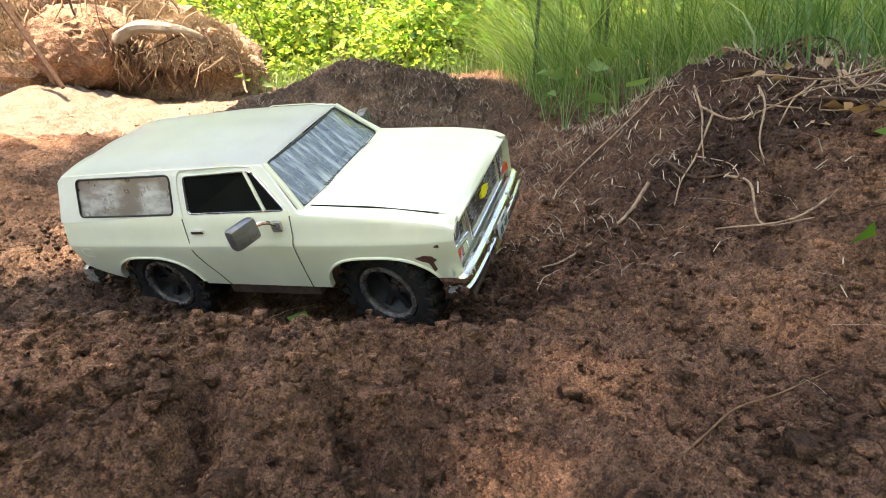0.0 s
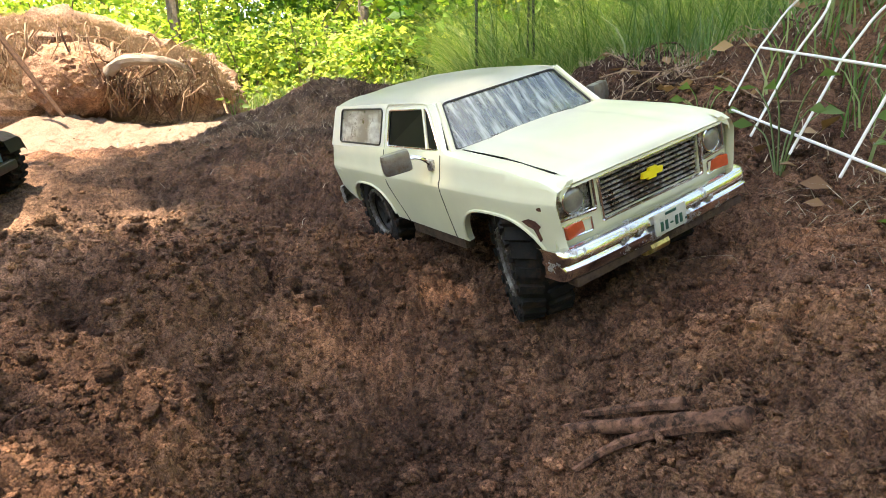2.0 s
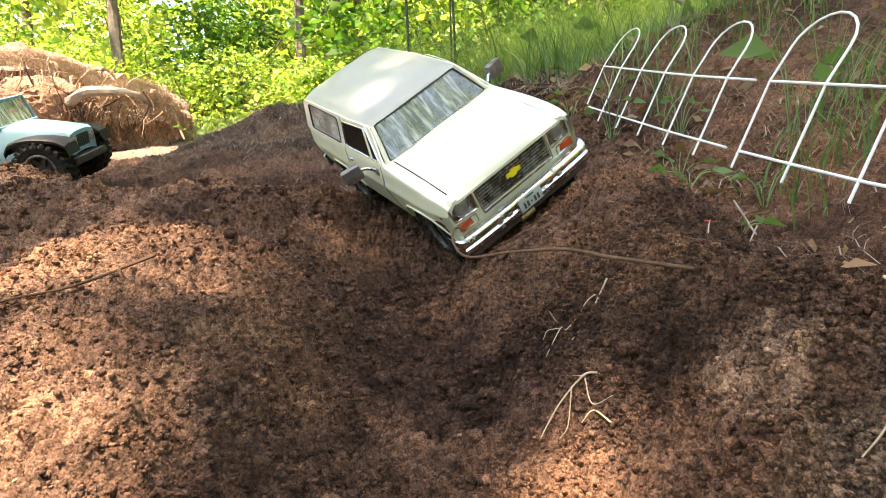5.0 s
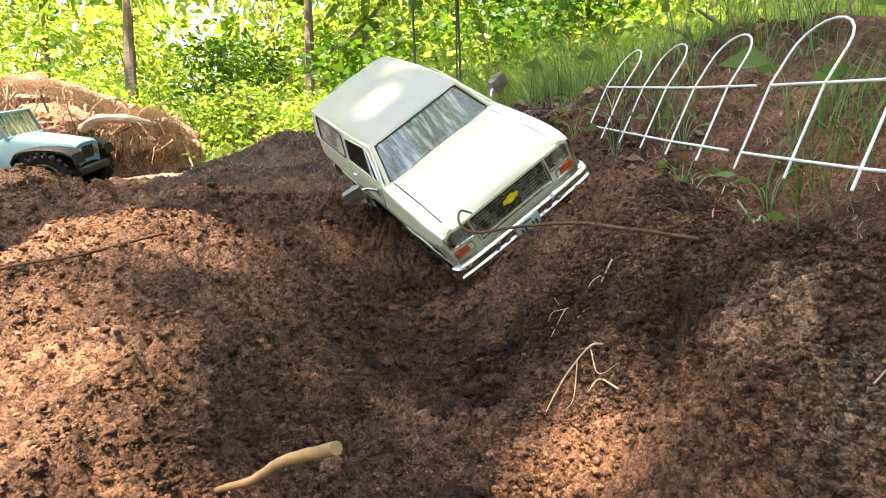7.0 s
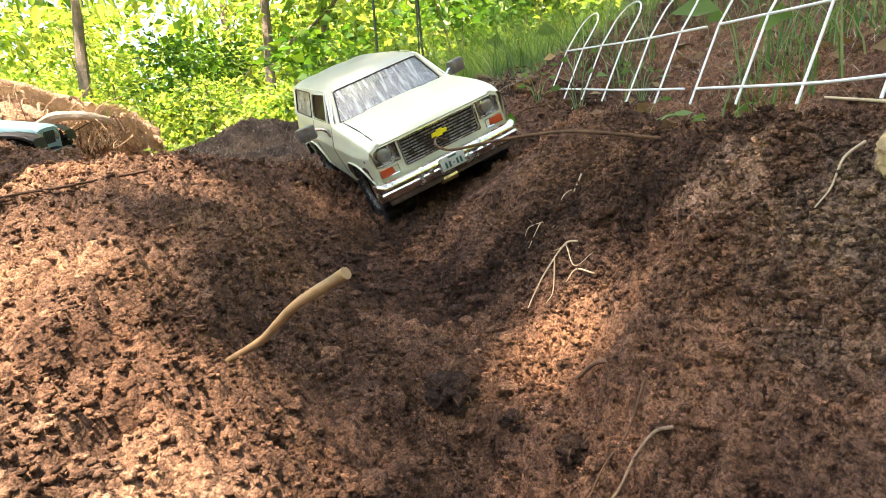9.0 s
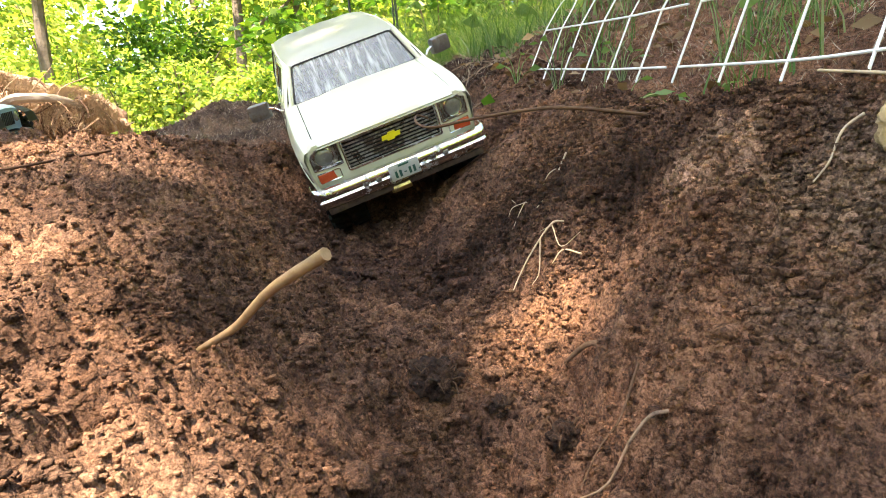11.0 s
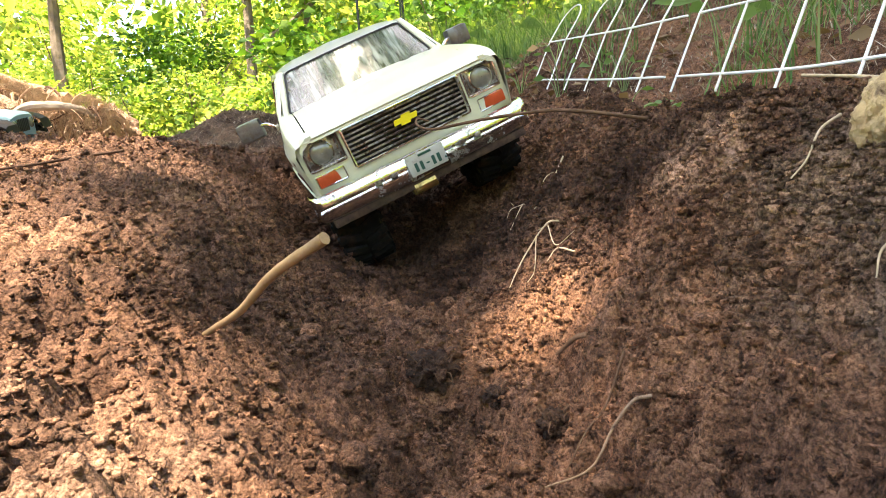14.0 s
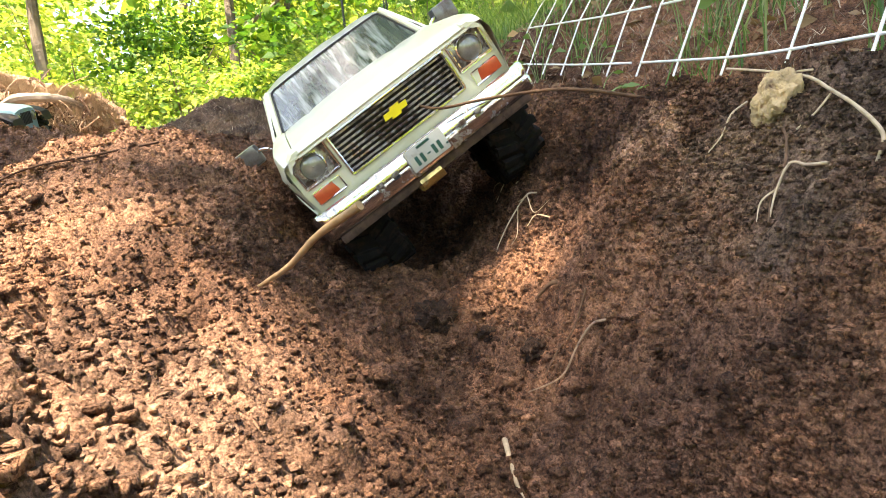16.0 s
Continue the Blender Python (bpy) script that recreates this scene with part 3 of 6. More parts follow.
def build_undergrowth():
    # A ragged low front rank near the clearing, taller ranks behind.
    for i in range(17):
        x = -3.2 + i * 0.3 + RNG.uniform(-0.12, 0.12)
        shrub(x, 2.95 + 0.25 * math.sin(i * 1.7) + (0.2 if x > 0.2 else 0), RNG.uniform(0.22, 0.42), 0.3, LEAF, 2300, 0.03)
    for i in range(15):
        x = -4.6 + i * 0.5 + RNG.uniform(-0.15, 0.15)
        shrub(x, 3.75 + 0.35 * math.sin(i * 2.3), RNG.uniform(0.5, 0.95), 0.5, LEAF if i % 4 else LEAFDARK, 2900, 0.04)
    for i in range(14):
        x = -6.4 + i * 0.85 + RNG.uniform(-0.25, 0.25)
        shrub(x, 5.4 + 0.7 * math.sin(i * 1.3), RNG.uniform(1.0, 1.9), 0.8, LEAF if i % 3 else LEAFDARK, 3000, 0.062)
    # The thicket past the grass, and up the hillside, mostly in leaves with painted shade.
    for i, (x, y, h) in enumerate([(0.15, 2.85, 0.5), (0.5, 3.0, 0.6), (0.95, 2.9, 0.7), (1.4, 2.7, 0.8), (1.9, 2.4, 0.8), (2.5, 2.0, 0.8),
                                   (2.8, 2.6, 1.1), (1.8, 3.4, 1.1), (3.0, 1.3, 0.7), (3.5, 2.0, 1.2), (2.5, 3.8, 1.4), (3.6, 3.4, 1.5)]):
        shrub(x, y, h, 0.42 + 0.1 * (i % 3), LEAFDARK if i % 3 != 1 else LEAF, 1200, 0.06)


def tree(x, y, h, r, lean=(0, 0), fork=0.0, crown=1600, label="slender grey-brown forest tree"):
    """A tapered trunk with limbs and a loose crown."""
    z = at(x, y)
    ob = empty("tree", pose(x, y, z))
    bm = bmesh.new()
    top = Vector((lean[0], lean[1], h))
    trunk = spline([(0, 0, -0.1), top * 0.3 + Vector((RNG.uniform(-0.04, 0.04), 0, 0)), top * 0.65 + Vector((RNG.uniform(-0.06, 0.06), 0, 0)), top], 6)
    tube(bm, trunk, r, r * 0.35, 9, 0.12)
    ends = [top]
    part("trunk", bm, BARK, ob)
    limbs = [(0.22 + fork, 0.75, 0.8)] if fork else []
    for k in range(9):
        limbs.append((RNG.uniform(0.3, 0.95), RNG.uniform(0.25, 0.6), RNG.uniform(0.3, 0.5)))
    for q, reach, thick in limbs:
        p = trunk[int(q * (len(trunk) - 1))]
        a = RNG.uniform(0, 6.28)
        e = p + Vector((math.cos(a) * reach, math.sin(a) * reach * 0.6, reach * RNG.uniform(0.5, 1.3)))
        bm = bmesh.new()
        tube(bm, spline([p, p.lerp(e, 0.5) + Vector((0, 0, -0.05)), e], 4), r * thick * 0.8, r * 0.08, 6)
        part("limb", bm, BARK, ob)
        ends += [e, p.lerp(e, 0.65)]
    cen = np.array([e[:] for e in ends])
    pick = RNG.integers(0, len(cen), crown)
    d = RNG.normal(size=(crown, 3))
    pos = cen[pick] + d * np.array([0.28, 0.28, 0.2])
    lv = new("crown", leaves_mesh("crown", pos, d + np.array([0, 0, -0.1]), 0.1 * np.exp(RNG.normal(0, 0.3, crown)), LEAF, RNG, 0.55))
    lv.parent = ob
    return tagged(ob, label, "tree", group="forest trees")


def build_trees():
    tree(-0.245, 3.4, 3.2, 0.036, (0.03, 0), 0.02, 1100, label="slender forked grey-brown forest tree")
    tree(0.19, 3.7, 3.4, 0.03, (-0.05, 0), 0.06, 1100, label="slender dark tree with a side limb")
    tree(-1.32, 3.35, 2.8, 0.04, (-0.04, 0.1), 0, 1000, label="slim grey tree with bare lower twigs")
    for x, y, h, r in [(-3.2, 6.5, 4, 0.06), (-2.4, 7.2, 4.2, 0.07), (1.1, 6.2, 4, 0.06), (-0.9, 7.5, 4.5, 0.07), (2.3, 5.2, 3.8, 0.06), (-4.4, 5.6, 3.8, 0.06), (0.9, 4.2, 3.2, 0.03), (3.4, 4.4, 3.6, 0.06),
                       # Unseen trees added around the clearing for glass reflections and less sky light.
                       (1.6, -3.4, 5.5, 0.07), (-0.4, -4.6, 6, 0.08), (3.4, -1.6, 5, 0.06), (-1.9, -4.2, 5.5, 0.07), (0.6, -5.6, 6.5, 0.08), (4.2, 0.6, 5, 0.06), (-4.4, 2.2, 4.5, 0.06)]:
        tree(x, y, h, r, (RNG.uniform(-0.15, 0.15), 0), crown=1500)


def build_far_woods():
    """A ring of leaves far behind, with light between."""
    n = 26000
    a = RNG.uniform(0, 2 * math.pi, n)
    d = RNG.uniform(9, 15, n)
    x, y = d * np.sin(a), d * np.cos(a) + 1
    z = broad(x, y) + RNG.uniform(0, 1, n) ** 1.4 * np.where(y > 1, 6.5, 2.2)
    pos = np.stack([x, y, z], 1)
    tagged(new("far_woods", leaves_mesh("far_woods", pos, RNG.normal(size=(n, 3)), 0.34 * np.exp(RNG.normal(0, 0.3, n)), LEAF, RNG, 0.6)), "sunlit leaves of the woods far off", "woods", kind="stuff")


# Gaps cut in the added canopy so the sun reaches the soil: x, y, half-width.
GLADES = [(-0.17, -0.55, 0.06), (-0.25, -0.5, 0.07), (-0.2, -0.62, 0.08), (-0.14, -0.46, 0.0), (-0.135, -0.4, -0.012), (-0.118, -0.432, -0.012), (-0.175, -0.42, 0.0), (-0.22, -0.36, -0.02), (-0.32, -0.46, 0.1), (-0.28, -0.24, 0.02), (-0.4, -0.1, 0.12), (-0.2, -0.12, 0.02), (-0.14, -0.06, 0.0), (0.068, -0.335, -0.012), (0.145, -0.375, -0.025), (0.066, -0.375, -0.02),
          (0.25, -0.27, -0.01), (-0.05, 0.45, -0.02), (0.11, 0.355, -0.02), (0.0, 0.335, -0.03), (0.04, 0.285, -0.03), (0.35, 0.62, 0.0), (-0.45, 0.75, 0.04), (-0.55, 0.3, 0.06)]


def build_canopy():
    """An unseen tall tree added beside the clearing, whose crown breaks up the sun."""
    top = 7.5
    off = SUN_WAY * ((top - 0.4) / SUN_WAY.z)
    foot = Vector((-5.4, -1.2, 0))
    z = at(foot.x, foot.y)
    ob = empty("unseen_tall_tree", pose(foot.x, foot.y, z))
    crown_at = Vector((off.x + 0.1, off.y - 0.1, top - z)) - Vector((foot.x, foot.y, 0))
    bm = bmesh.new()
    tube(bm, spline([(0, 0, -0.3), (0.05, 0, 2), (-0.1, 0.1, 4), (-0.2, 0.2, 8.3)], 6), 0.16, 0.06, 12, 0.1)
    part("trunk", bm, BARK, ob)
    for dx, dy in [(-0.3, 0.9), (0.2, 1.2), (0.8, 0.3), (0.6, 0.7), (1.2, -0.3)]:
        e = crown_at + Vector((dx, dy, 0.3))
        bm = bmesh.new()
        tube(bm, spline([(-0.12, 0.1, 5.6), e * 0.5 + Vector((0, 0, 3.3)), e], 6), 0.05, 0.008, 7)
        part("limb", bm, BARK, ob)
    rng = np.random.default_rng(23)
    n = 42500
    x, y = rng.uniform(-1.3, 1.9, n), rng.uniform(-1.8, 1.9, n)
    # A ragged round crown that thins out towards its rim.
    rim = ((x - 0.3) / 1.55) ** 2 + ((y - 0.05) / 1.8) ** 2 + 0.9 * fbm(x * 1.6, y * 1.6, 93, 3)
    keep = rim < 0.75 + 0.35 * rng.random(n)
    edge = fbm(x * 6, y * 6, 91, 3)
    for gx, gy, gr in GLADES:
        keep &= np.hypot(x - gx, y - gy) + edge * gr * 1.1 > gr + 0.06
    keep &= (x + 0.9 * np.maximum(0, 0.6 - y) > -0.75 + 0.3 * fbm(x * 2.4, y * 2.4, 95, 3))
    # Leaves thinned by zone to set how much sun reaches the soil.
    thick = np.where(y > 0.04, np.where((y < 0.42) & (x < 0.3), 0.52, 1.0), np.where(x < -0.12, np.where(y > -0.35, 0.14, 0.25), np.where(y > -0.16, 1.0, np.where(x > 0.1, 0.82, 0.7))))
    keep &= rng.random(n) < thick
    keep &= (y < 0.95 + 0.3 * edge) | (x > -0.55)
    x, y = x[keep], y[keep]
    # The leaves hang at several heights along the sun's way.
    lift = rng.uniform(-0.5, 0.5, len(x))
    px, py = x + off.x + SUN_WAY.x / SUN_WAY.z * lift, y + off.y + SUN_WAY.y / SUN_WAY.z * lift
    pos = np.stack([px - foot.x, py - foot.y, top - z + lift], 1)
    d = rng.normal(size=(len(x), 3)) * np.array([1, 1, 0.3])
    lv = new("crown", leaves_mesh("crown", pos, d, np.full(len(x), 0.085), LEAFDARK, rng, 0.85, 0.1))
    lv.parent = ob
    tagged(ob, "unseen tall broad-crowned tree added to shade the clearing", "tree", group="forest trees")


build_undergrowth()
build_trees()
build_far_woods()
build_canopy()


# ---- grass and straw ----
def build_grass():
    n = 19000
    x, y = RNG.uniform(0.05, 2.2, n), RNG.uniform(0.85, 2.9, n)
    keep = (y > 1.02 - 0.25 * (x - 0.3) + 0.2 * fbm(x * 4, y * 4, 61, 2)) & (x > 0.16 + 0.12 * (2.6 - y) * 0.2)
    x, y = x[keep], y[keep]
    base = np.stack([x, y, ground_z(x, y) - 0.01], 1)
    h = RNG.uniform(0.16, 0.46, len(x)) * (0.75 + 0.6 * (fbm(x * 3, y * 3, 63, 2) + 0.4))
    lean = np.stack([-0.8 + RNG.normal(0, 0.75, len(x)), -0.35 + RNG.normal(0, 0.6, len(x)), 0 * x], 1)
    tagged(new("tall_grass", blades_mesh("tall_grass", base, lean, h, RNG.uniform(0.0012, 0.0032, len(x)), GRASS, RNG)), "tall green grass leaning over the bank", "grass", kind="stuff")
    # Short grass along the clearing's far edge and the foot of the hill.
    n = 11000
    x, y = np.concatenate([RNG.uniform(-1.0, 0.4, n // 2), RNG.uniform(0.42, 1.3, n // 2)]), np.concatenate([RNG.uniform(2.3, 3.0, n // 2), RNG.uniform(-0.35, 1.0, n // 2)])
    keep = (fbm(x * 5, y * 5, 65, 2) > -0.02) & ((y > 1.9) | (x > 0.5 - 0.1 * y + 0.3 * fbm(x * 6, y * 6, 67, 2)))
    x, y = x[keep], y[keep]
    base = np.stack([x, y, ground_z(x, y) - 0.01], 1)
    lean = RNG.normal(0, 0.5, (len(x), 3)) * np.array([1, 1, 0])
    tagged(new("short_grass", blades_mesh("short_grass", base, lean, RNG.uniform(0.03, 0.17, len(x)), RNG.uniform(0.0015, 0.004, len(x)), GRASS, RNG)), "short green grass and weeds on the slope", "grass", kind="stuff")
    # Dead straw trodden over mound and bank.
    n = 5200
    k = n // 3
    x = np.concatenate([RNG.normal(-0.1, 0.28, k), RNG.normal(0.32, 0.2, k), RNG.normal(0.52, 0.09, n - 2 * k)])
    y = np.concatenate([RNG.normal(1.45, 0.22, k), RNG.normal(0.85, 0.14, k), RNG.normal(0.3, 0.45, n - 2 * k)])
    base = np.stack([x, y, ground_z(x, y) + 0.004], 1)
    a = RNG.uniform(0, 6.28, n)
    lean = np.stack([np.cos(a), np.sin(a), 0 * a], 1) * RNG.uniform(2.2, 3.4, n)[:, None]
    tagged(new("dead_straw", blades_mesh("dead_straw", base, lean, RNG.uniform(0.012, 0.05, n), RNG.uniform(0.0007, 0.0018, n), STRAW, RNG, 3)), "dead straw and rootlets strewn over the soil", "straw", kind="stuff")
    # Fallen leaves below the hill.
    n = 420
    x, y = np.maximum(0.4, RNG.normal(0.6, 0.16, n)), RNG.normal(0.25, 0.35, n)
    pos = np.stack([x, y, ground_z(x, y) + 0.006], 1)
    d = RNG.normal(size=(n, 3)) * np.array([1, 1, 0.25])
    tagged(new("fallen_leaves", leaves_mesh("fallen_leaves", pos, d, RNG.uniform(0.012, 0.032, n), DEADLEAF, RNG, 0.6, 0.1)), "dry brown fallen leaves on the bank", "leaves", kind="stuff")


build_grass()


def weed(x, y, count, size, spread=0.05, height=0.06, label="young broad-leaved green weed on the soil"):
    z = at(x, y)
    ob = empty("weed", pose(x, y, z))
    pos, out = [], []
    for k in range(count):
        a = 6.28 * k / count + RNG.uniform(-0.4, 0.4)
        h = height * RNG.uniform(0.4, 1.1)
        q = Vector((math.cos(a) * spread * 0.5, math.sin(a) * spread * 0.5, h))
        bm = bmesh.new()
        tube(bm, spline([(0, 0, -0.01), q * 0.5 + Vector((0, 0, h * 0.2)), q], 4), 0.0012, 0.0007, 5)
        part("stalk", bm, GRASS, ob)
        pos.append(q)
        out.append((math.cos(a), math.sin(a), 0.25))
    for q, o in zip(pos, out):
        me = leaves_mesh("leaf", np.array([q[:]]), np.array([o]), np.array([size * RNG.uniform(0.7, 1.2)]), GRASS, RNG, 0.5, 0.25)
        new("leaf", me).parent = ob
    return tagged(ob, label, "plant", group="weeds")


for wx, wy, wc, ws, wsp, wh in [(0.40, 0.30, 7, 0.026, 0.06, 0.09), (0.41, 0.12, 6, 0.024, 0.05, 0.05), (0.36, 0.02, 6, 0.022, 0.05, 0.02), (0.39, 0.45, 7, 0.022, 0.05, 0.05), (0.345, -0.09, 6, 0.028, 0.05, 0.015), (0.43, -0.02, 6, 0.022, 0.05, 0.05), (0.46, 0.2, 7, 0.026, 0.05, 0.07),
                            (0.52, 0.05, 4, 0.06, 0.06, 0.1), (0.62, -0.1, 5, 0.08, 0.08, 0.2), (0.6, 0.45, 6, 0.07, 0.1, 0.16), (0.36, 1.02, 5, 0.09, 0.1, 0.12), (0.6, 1.1, 5, 0.1, 0.12, 0.2), (0.22, 1.05, 6, 0.05, 0.06, 0.12), (-0.7, 2.2, 5, 0.05, 0.06, 0.06)]:
    weed(wx, wy, wc, ws, wsp, wh)


# ---- root mound, fence, roots and sticks ----
def rough_ball(bm, cx, cy, cz, rx, ry, rz, seed, amp=0.2, sub=4, freq=2.2):
    """An earthen lump with an uneven skin."""
    made = bmesh.ops.create_icosphere(bm, subdivisions=sub, radius=1)["verts"]
    for v in made:
        p = v.co.copy()
        k = 1 + amp * noise.fractal(p * freq + Vector((seed, 0, 0)), 1.0, 2.1, 4) + 0.05 * noise.fractal(p * 11 + Vector((0, seed, 0)), 1.0, 2.1, 3)
        v.co = Vector((cx + p.x * rx * k, cy + p.y * ry * k, cz + p.z * rz * k))


def build_root_mound():
    ob = empty("upturned_root_mound", pose(-1.25, 2.25, 0.5))
    bm = bmesh.new()
    rough_ball(bm, -0.3, 0.25, 0.12, 0.62, 0.42, 0.36, 3, 0.34, 5)
    part("earth_mass", bm, MOUND, ob)
    bm = bmesh.new()
    rough_ball(bm, -0.03, -0.13, 0.2, 0.155, 0.14, 0.145, 8, 0.09, 5, 2.6)
    part("earth_ball", bm, BALLEARTH, ob, "rounded brown earth ball")
    bm = bmesh.new()
    rough_ball(bm, 0.35, 0.14, 0.12, 0.19, 0.18, 0.2, 14, 0.25, 5, 3.0)
    part("earth_lump", bm, MOUND, ob)
    log = bmesh.new()
    tube(log, spline([(0.1, -0.14, 0.22), (0.18, -0.17, 0.27), (0.27, -0.17, 0.28), (0.36, -0.13, 0.27), (0.42, -0.06, 0.23)], 6), 0.023, 0.014, 9, 0.2)
    part("bent_log", log, LOGGREY, ob, "pale bent root log")
    rnd = random.Random(4)
    lobes = [((-0.3, 0.25, 0.12), (0.62, 0.42, 0.36)), ((-0.3, 0.25, 0.12), (0.62, 0.42, 0.36)), ((0.33, 0.05, 0.13), (0.19, 0.18, 0.2))]
    for k in range(120):
        c, r = rnd.choice(lobes)
        d = Vector((rnd.uniform(-1, 1), rnd.uniform(-1, 0.1), rnd.uniform(0.25, 1.0))).normalized()
        p = Vector((c[0] + r[0] * d.x, c[1] + r[1] * d.y, c[2] + r[2] * d.z)) * 1.0
        pts = [p]
        way = Vector((rnd.uniform(-0.3, 0.6), -0.5, rnd.uniform(-0.5, 0.3)))
        for step in range(4):
            p = p + way.normalized() * rnd.uniform(0.025, 0.07)
            way = way + Vector((rnd.uniform(-0.5, 0.5), rnd.uniform(-0.3, 0.15), rnd.uniform(-0.8, 0.0)))
            pts.append(p.copy())
        b = bmesh.new()
        thick = rnd.choice((0.0025, 0.003, 0.004, 0.005, 0.009))
        tube(b, spline(pts, 4), thick, thick * 0.35, 5, 0.2, rnd)
        part("root", b, ROOT if k % 3 else DARKROOT, ob)
    # Matted fibres hang over the upper half.
    n = 15000
    q = RNG.normal(size=(n, 3))
    q[:, 1] = -np.abs(q[:, 1])
    q[:, 2] = np.abs(q[:, 2]) + 0.1
    q /= np.linalg.norm(q, axis=1, keepdims=True)
    big = RNG.random(n) < 0.8
    cen = np.where(big[:, None], np.array(lobes[0][0]), np.array(lobes[2][0]))
    rad = np.where(big[:, None], np.array(lobes[0][1]), np.array(lobes[2][1]))
    base = cen + rad * q
    lean = np.stack([RNG.normal(0.3, 0.7, n), RNG.normal(-0.9, 0.4, n), 0 * base[:, 0]], 1) * 2.2
    fib = new("matted_fibre", blades_mesh("matted_fibre", base, lean, RNG.uniform(0.02, 0.075, n), RNG.uniform(0.0015, 0.004, n), STRAW, RNG, 4))
    fib.parent = ob
    tagged(fib, kind="stuff")
    b = bmesh.new()
    tube(b, spline([(-0.17, -0.34, 0.4), (-0.06, -0.36, 0.24), (0.06, -0.38, 0.07)], 5), 0.011, 0.007, 7, 0.15, rnd)
    part("leaning_branch", b, DARKROOT, ob, "dark broken branch leaning on the earth")
    # Torn roots and root hair hang below the bent log and the brow of the mound.
    for k in range(95):
        b = bmesh.new()
        if k < 60:
            q = rnd.random()
            p = Vector((0.08 + 0.36 * q, -0.15 + 0.09 * q, 0.25 - 0.04 * q))
        else:
            p = Vector((rnd.uniform(-0.45, 0.1), rnd.uniform(-0.22, -0.1), rnd.uniform(0.32, 0.42)))
        drop = rnd.uniform(0.06, 0.2)
        thick = rnd.choice((0.002, 0.0025, 0.003, 0.005))
        tube(b, spline([p, p + Vector((rnd.uniform(-0.03, 0.04), -0.02, -drop * 0.45)), p + Vector((rnd.uniform(-0.06, 0.07), rnd.uniform(-0.03, 0.02), -drop))], 4), thick, thick * 0.4, 5, 0.2, rnd)
        part("hanging_root", b, (ROOT, DARKROOT, BROWNROOT)[k % 3], ob)
    for k in range(3):
        b = bmesh.new()
        x = 0.12 + 0.1 * k
        tube(b, spline([(x, -0.1, 0.25), (x + 0.03, -0.12, 0.32), (x + 0.07 + 0.03 * k, -0.1, 0.37 + 0.04 * (k % 2))], 4), 0.004, 0.0015, 5)
        part("twig", b, ROOT, ob)
    tagged(ob, "upturned stump mound of dry earth with torn roots", "mound")


def build_fence():
    """White hoop-topped wire edging, leaning up the slope."""
    ob = empty("wire_fence", pose(0.39, 0.1, 0.5))
    inv = ob.matrix_world.inverted()
    n = 12
    gap = 0.0815
    way = [(0.445, 0.419, 0.576), (0.134, 0.392, 0.52), (-0.05, 0.3735, 0.4905), (-0.134, 0.366, 0.478), (-0.215, 0.3595, 0.466), (-0.29, 0.355, 0.459), (-0.52, 0.345, 0.445)]
    foot = lambda k: Vector((keyed(-(0.445 - gap * k), [(-q[0], q[1]) for q in way]), 0.445 - gap * k, keyed(-(0.445 - gap * k), [(-q[0], q[2]) for q in way])))
    up = Vector((0.035, 0.003, 0.073))
    far = Vector((0.052, 0.0, 0.078))
    for h, nm in ((0.0, "lower_rail"), (1.0, "upper_rail")):
        # Two lengths of fence meet at the seventh upright.
        for a, b in ((0, 5.7), (6, 11.2)):
            bm = bmesh.new()
            tube(bm, spline([inv @ (foot(a + (b - a) * i / 7) + up * h) for i in range(8)], 3), 0.0015, segs=8)
            part(nm, bm, WIRE, ob)
    for k in range(0, n, 2):
        a, b = foot(k), foot(k + 1)
        ta, tb = a + up + far * 0.45, b + up + far * 0.45
        arch = [ta.lerp(tb, (1 - math.cos(math.pi * i / 10)) / 2) + far * 0.42 * math.sin(math.pi * i / 10) for i in range(11)]
        line = [a - up * 0.24, a, a + up] + arch + [b + up, b, b - up * 0.24]
        bm = bmesh.new()
        tube(bm, [inv @ p for p in line], 0.00135, segs=8)
        part("hoop", bm, WIRE, ob)
    tagged(ob, "white coated wire garden fence with hoop tops", "fence")


def root(name, pts, r0, r1, mat, label, category="root", branches=(), segs=7):
    base = Vector(pts[0])
    ob = empty(name, Matrix.Translation(base))
    bm = bmesh.new()
    tube(bm, [p - base for p in spline(pts, 6)], r0, r1, segs, 0.14)
    part("stem", bm, mat, ob, sharp=80)
    for br in branches:
        bm = bmesh.new()
        tube(bm, [p - base for p in spline(br, 5)], r0 * 0.65, r1 * 0.6, 6, 0.2)
        part("branch", bm, mat, ob)
    return tagged(ob, label, category)


build_root_mound()
build_fence()
LONG_ROOT = root("long_root", [(0.24, -0.29, 0.41), (0.169, -0.276, 0.421), (0.118, -0.262, 0.429), (0.098, -0.236, 0.431), (0.064, -0.218, 0.428), (0.036, -0.207, 0.424), (0.031, -0.178, 0.43), (0.037, -0.155, 0.438), (0.047, -0.152, 0.436)],
                 0.0015, 0.0008, BROWNROOT, "long thin brown root reaching out over the gully")
root("cut_stick", [(-0.128, -0.336, 0.312), (-0.113, -0.35, 0.322), (-0.1, -0.366, 0.332), (-0.084, -0.389, 0.35), (-0.063, -0.417, 0.366)],
     0.0014, 0.0025, PEELED, "peeled pale stick poking up from the soil", "stick", segs=9)


def bank(x, y, lift=0.003):
    return (x, y, at(x, y) + lift)


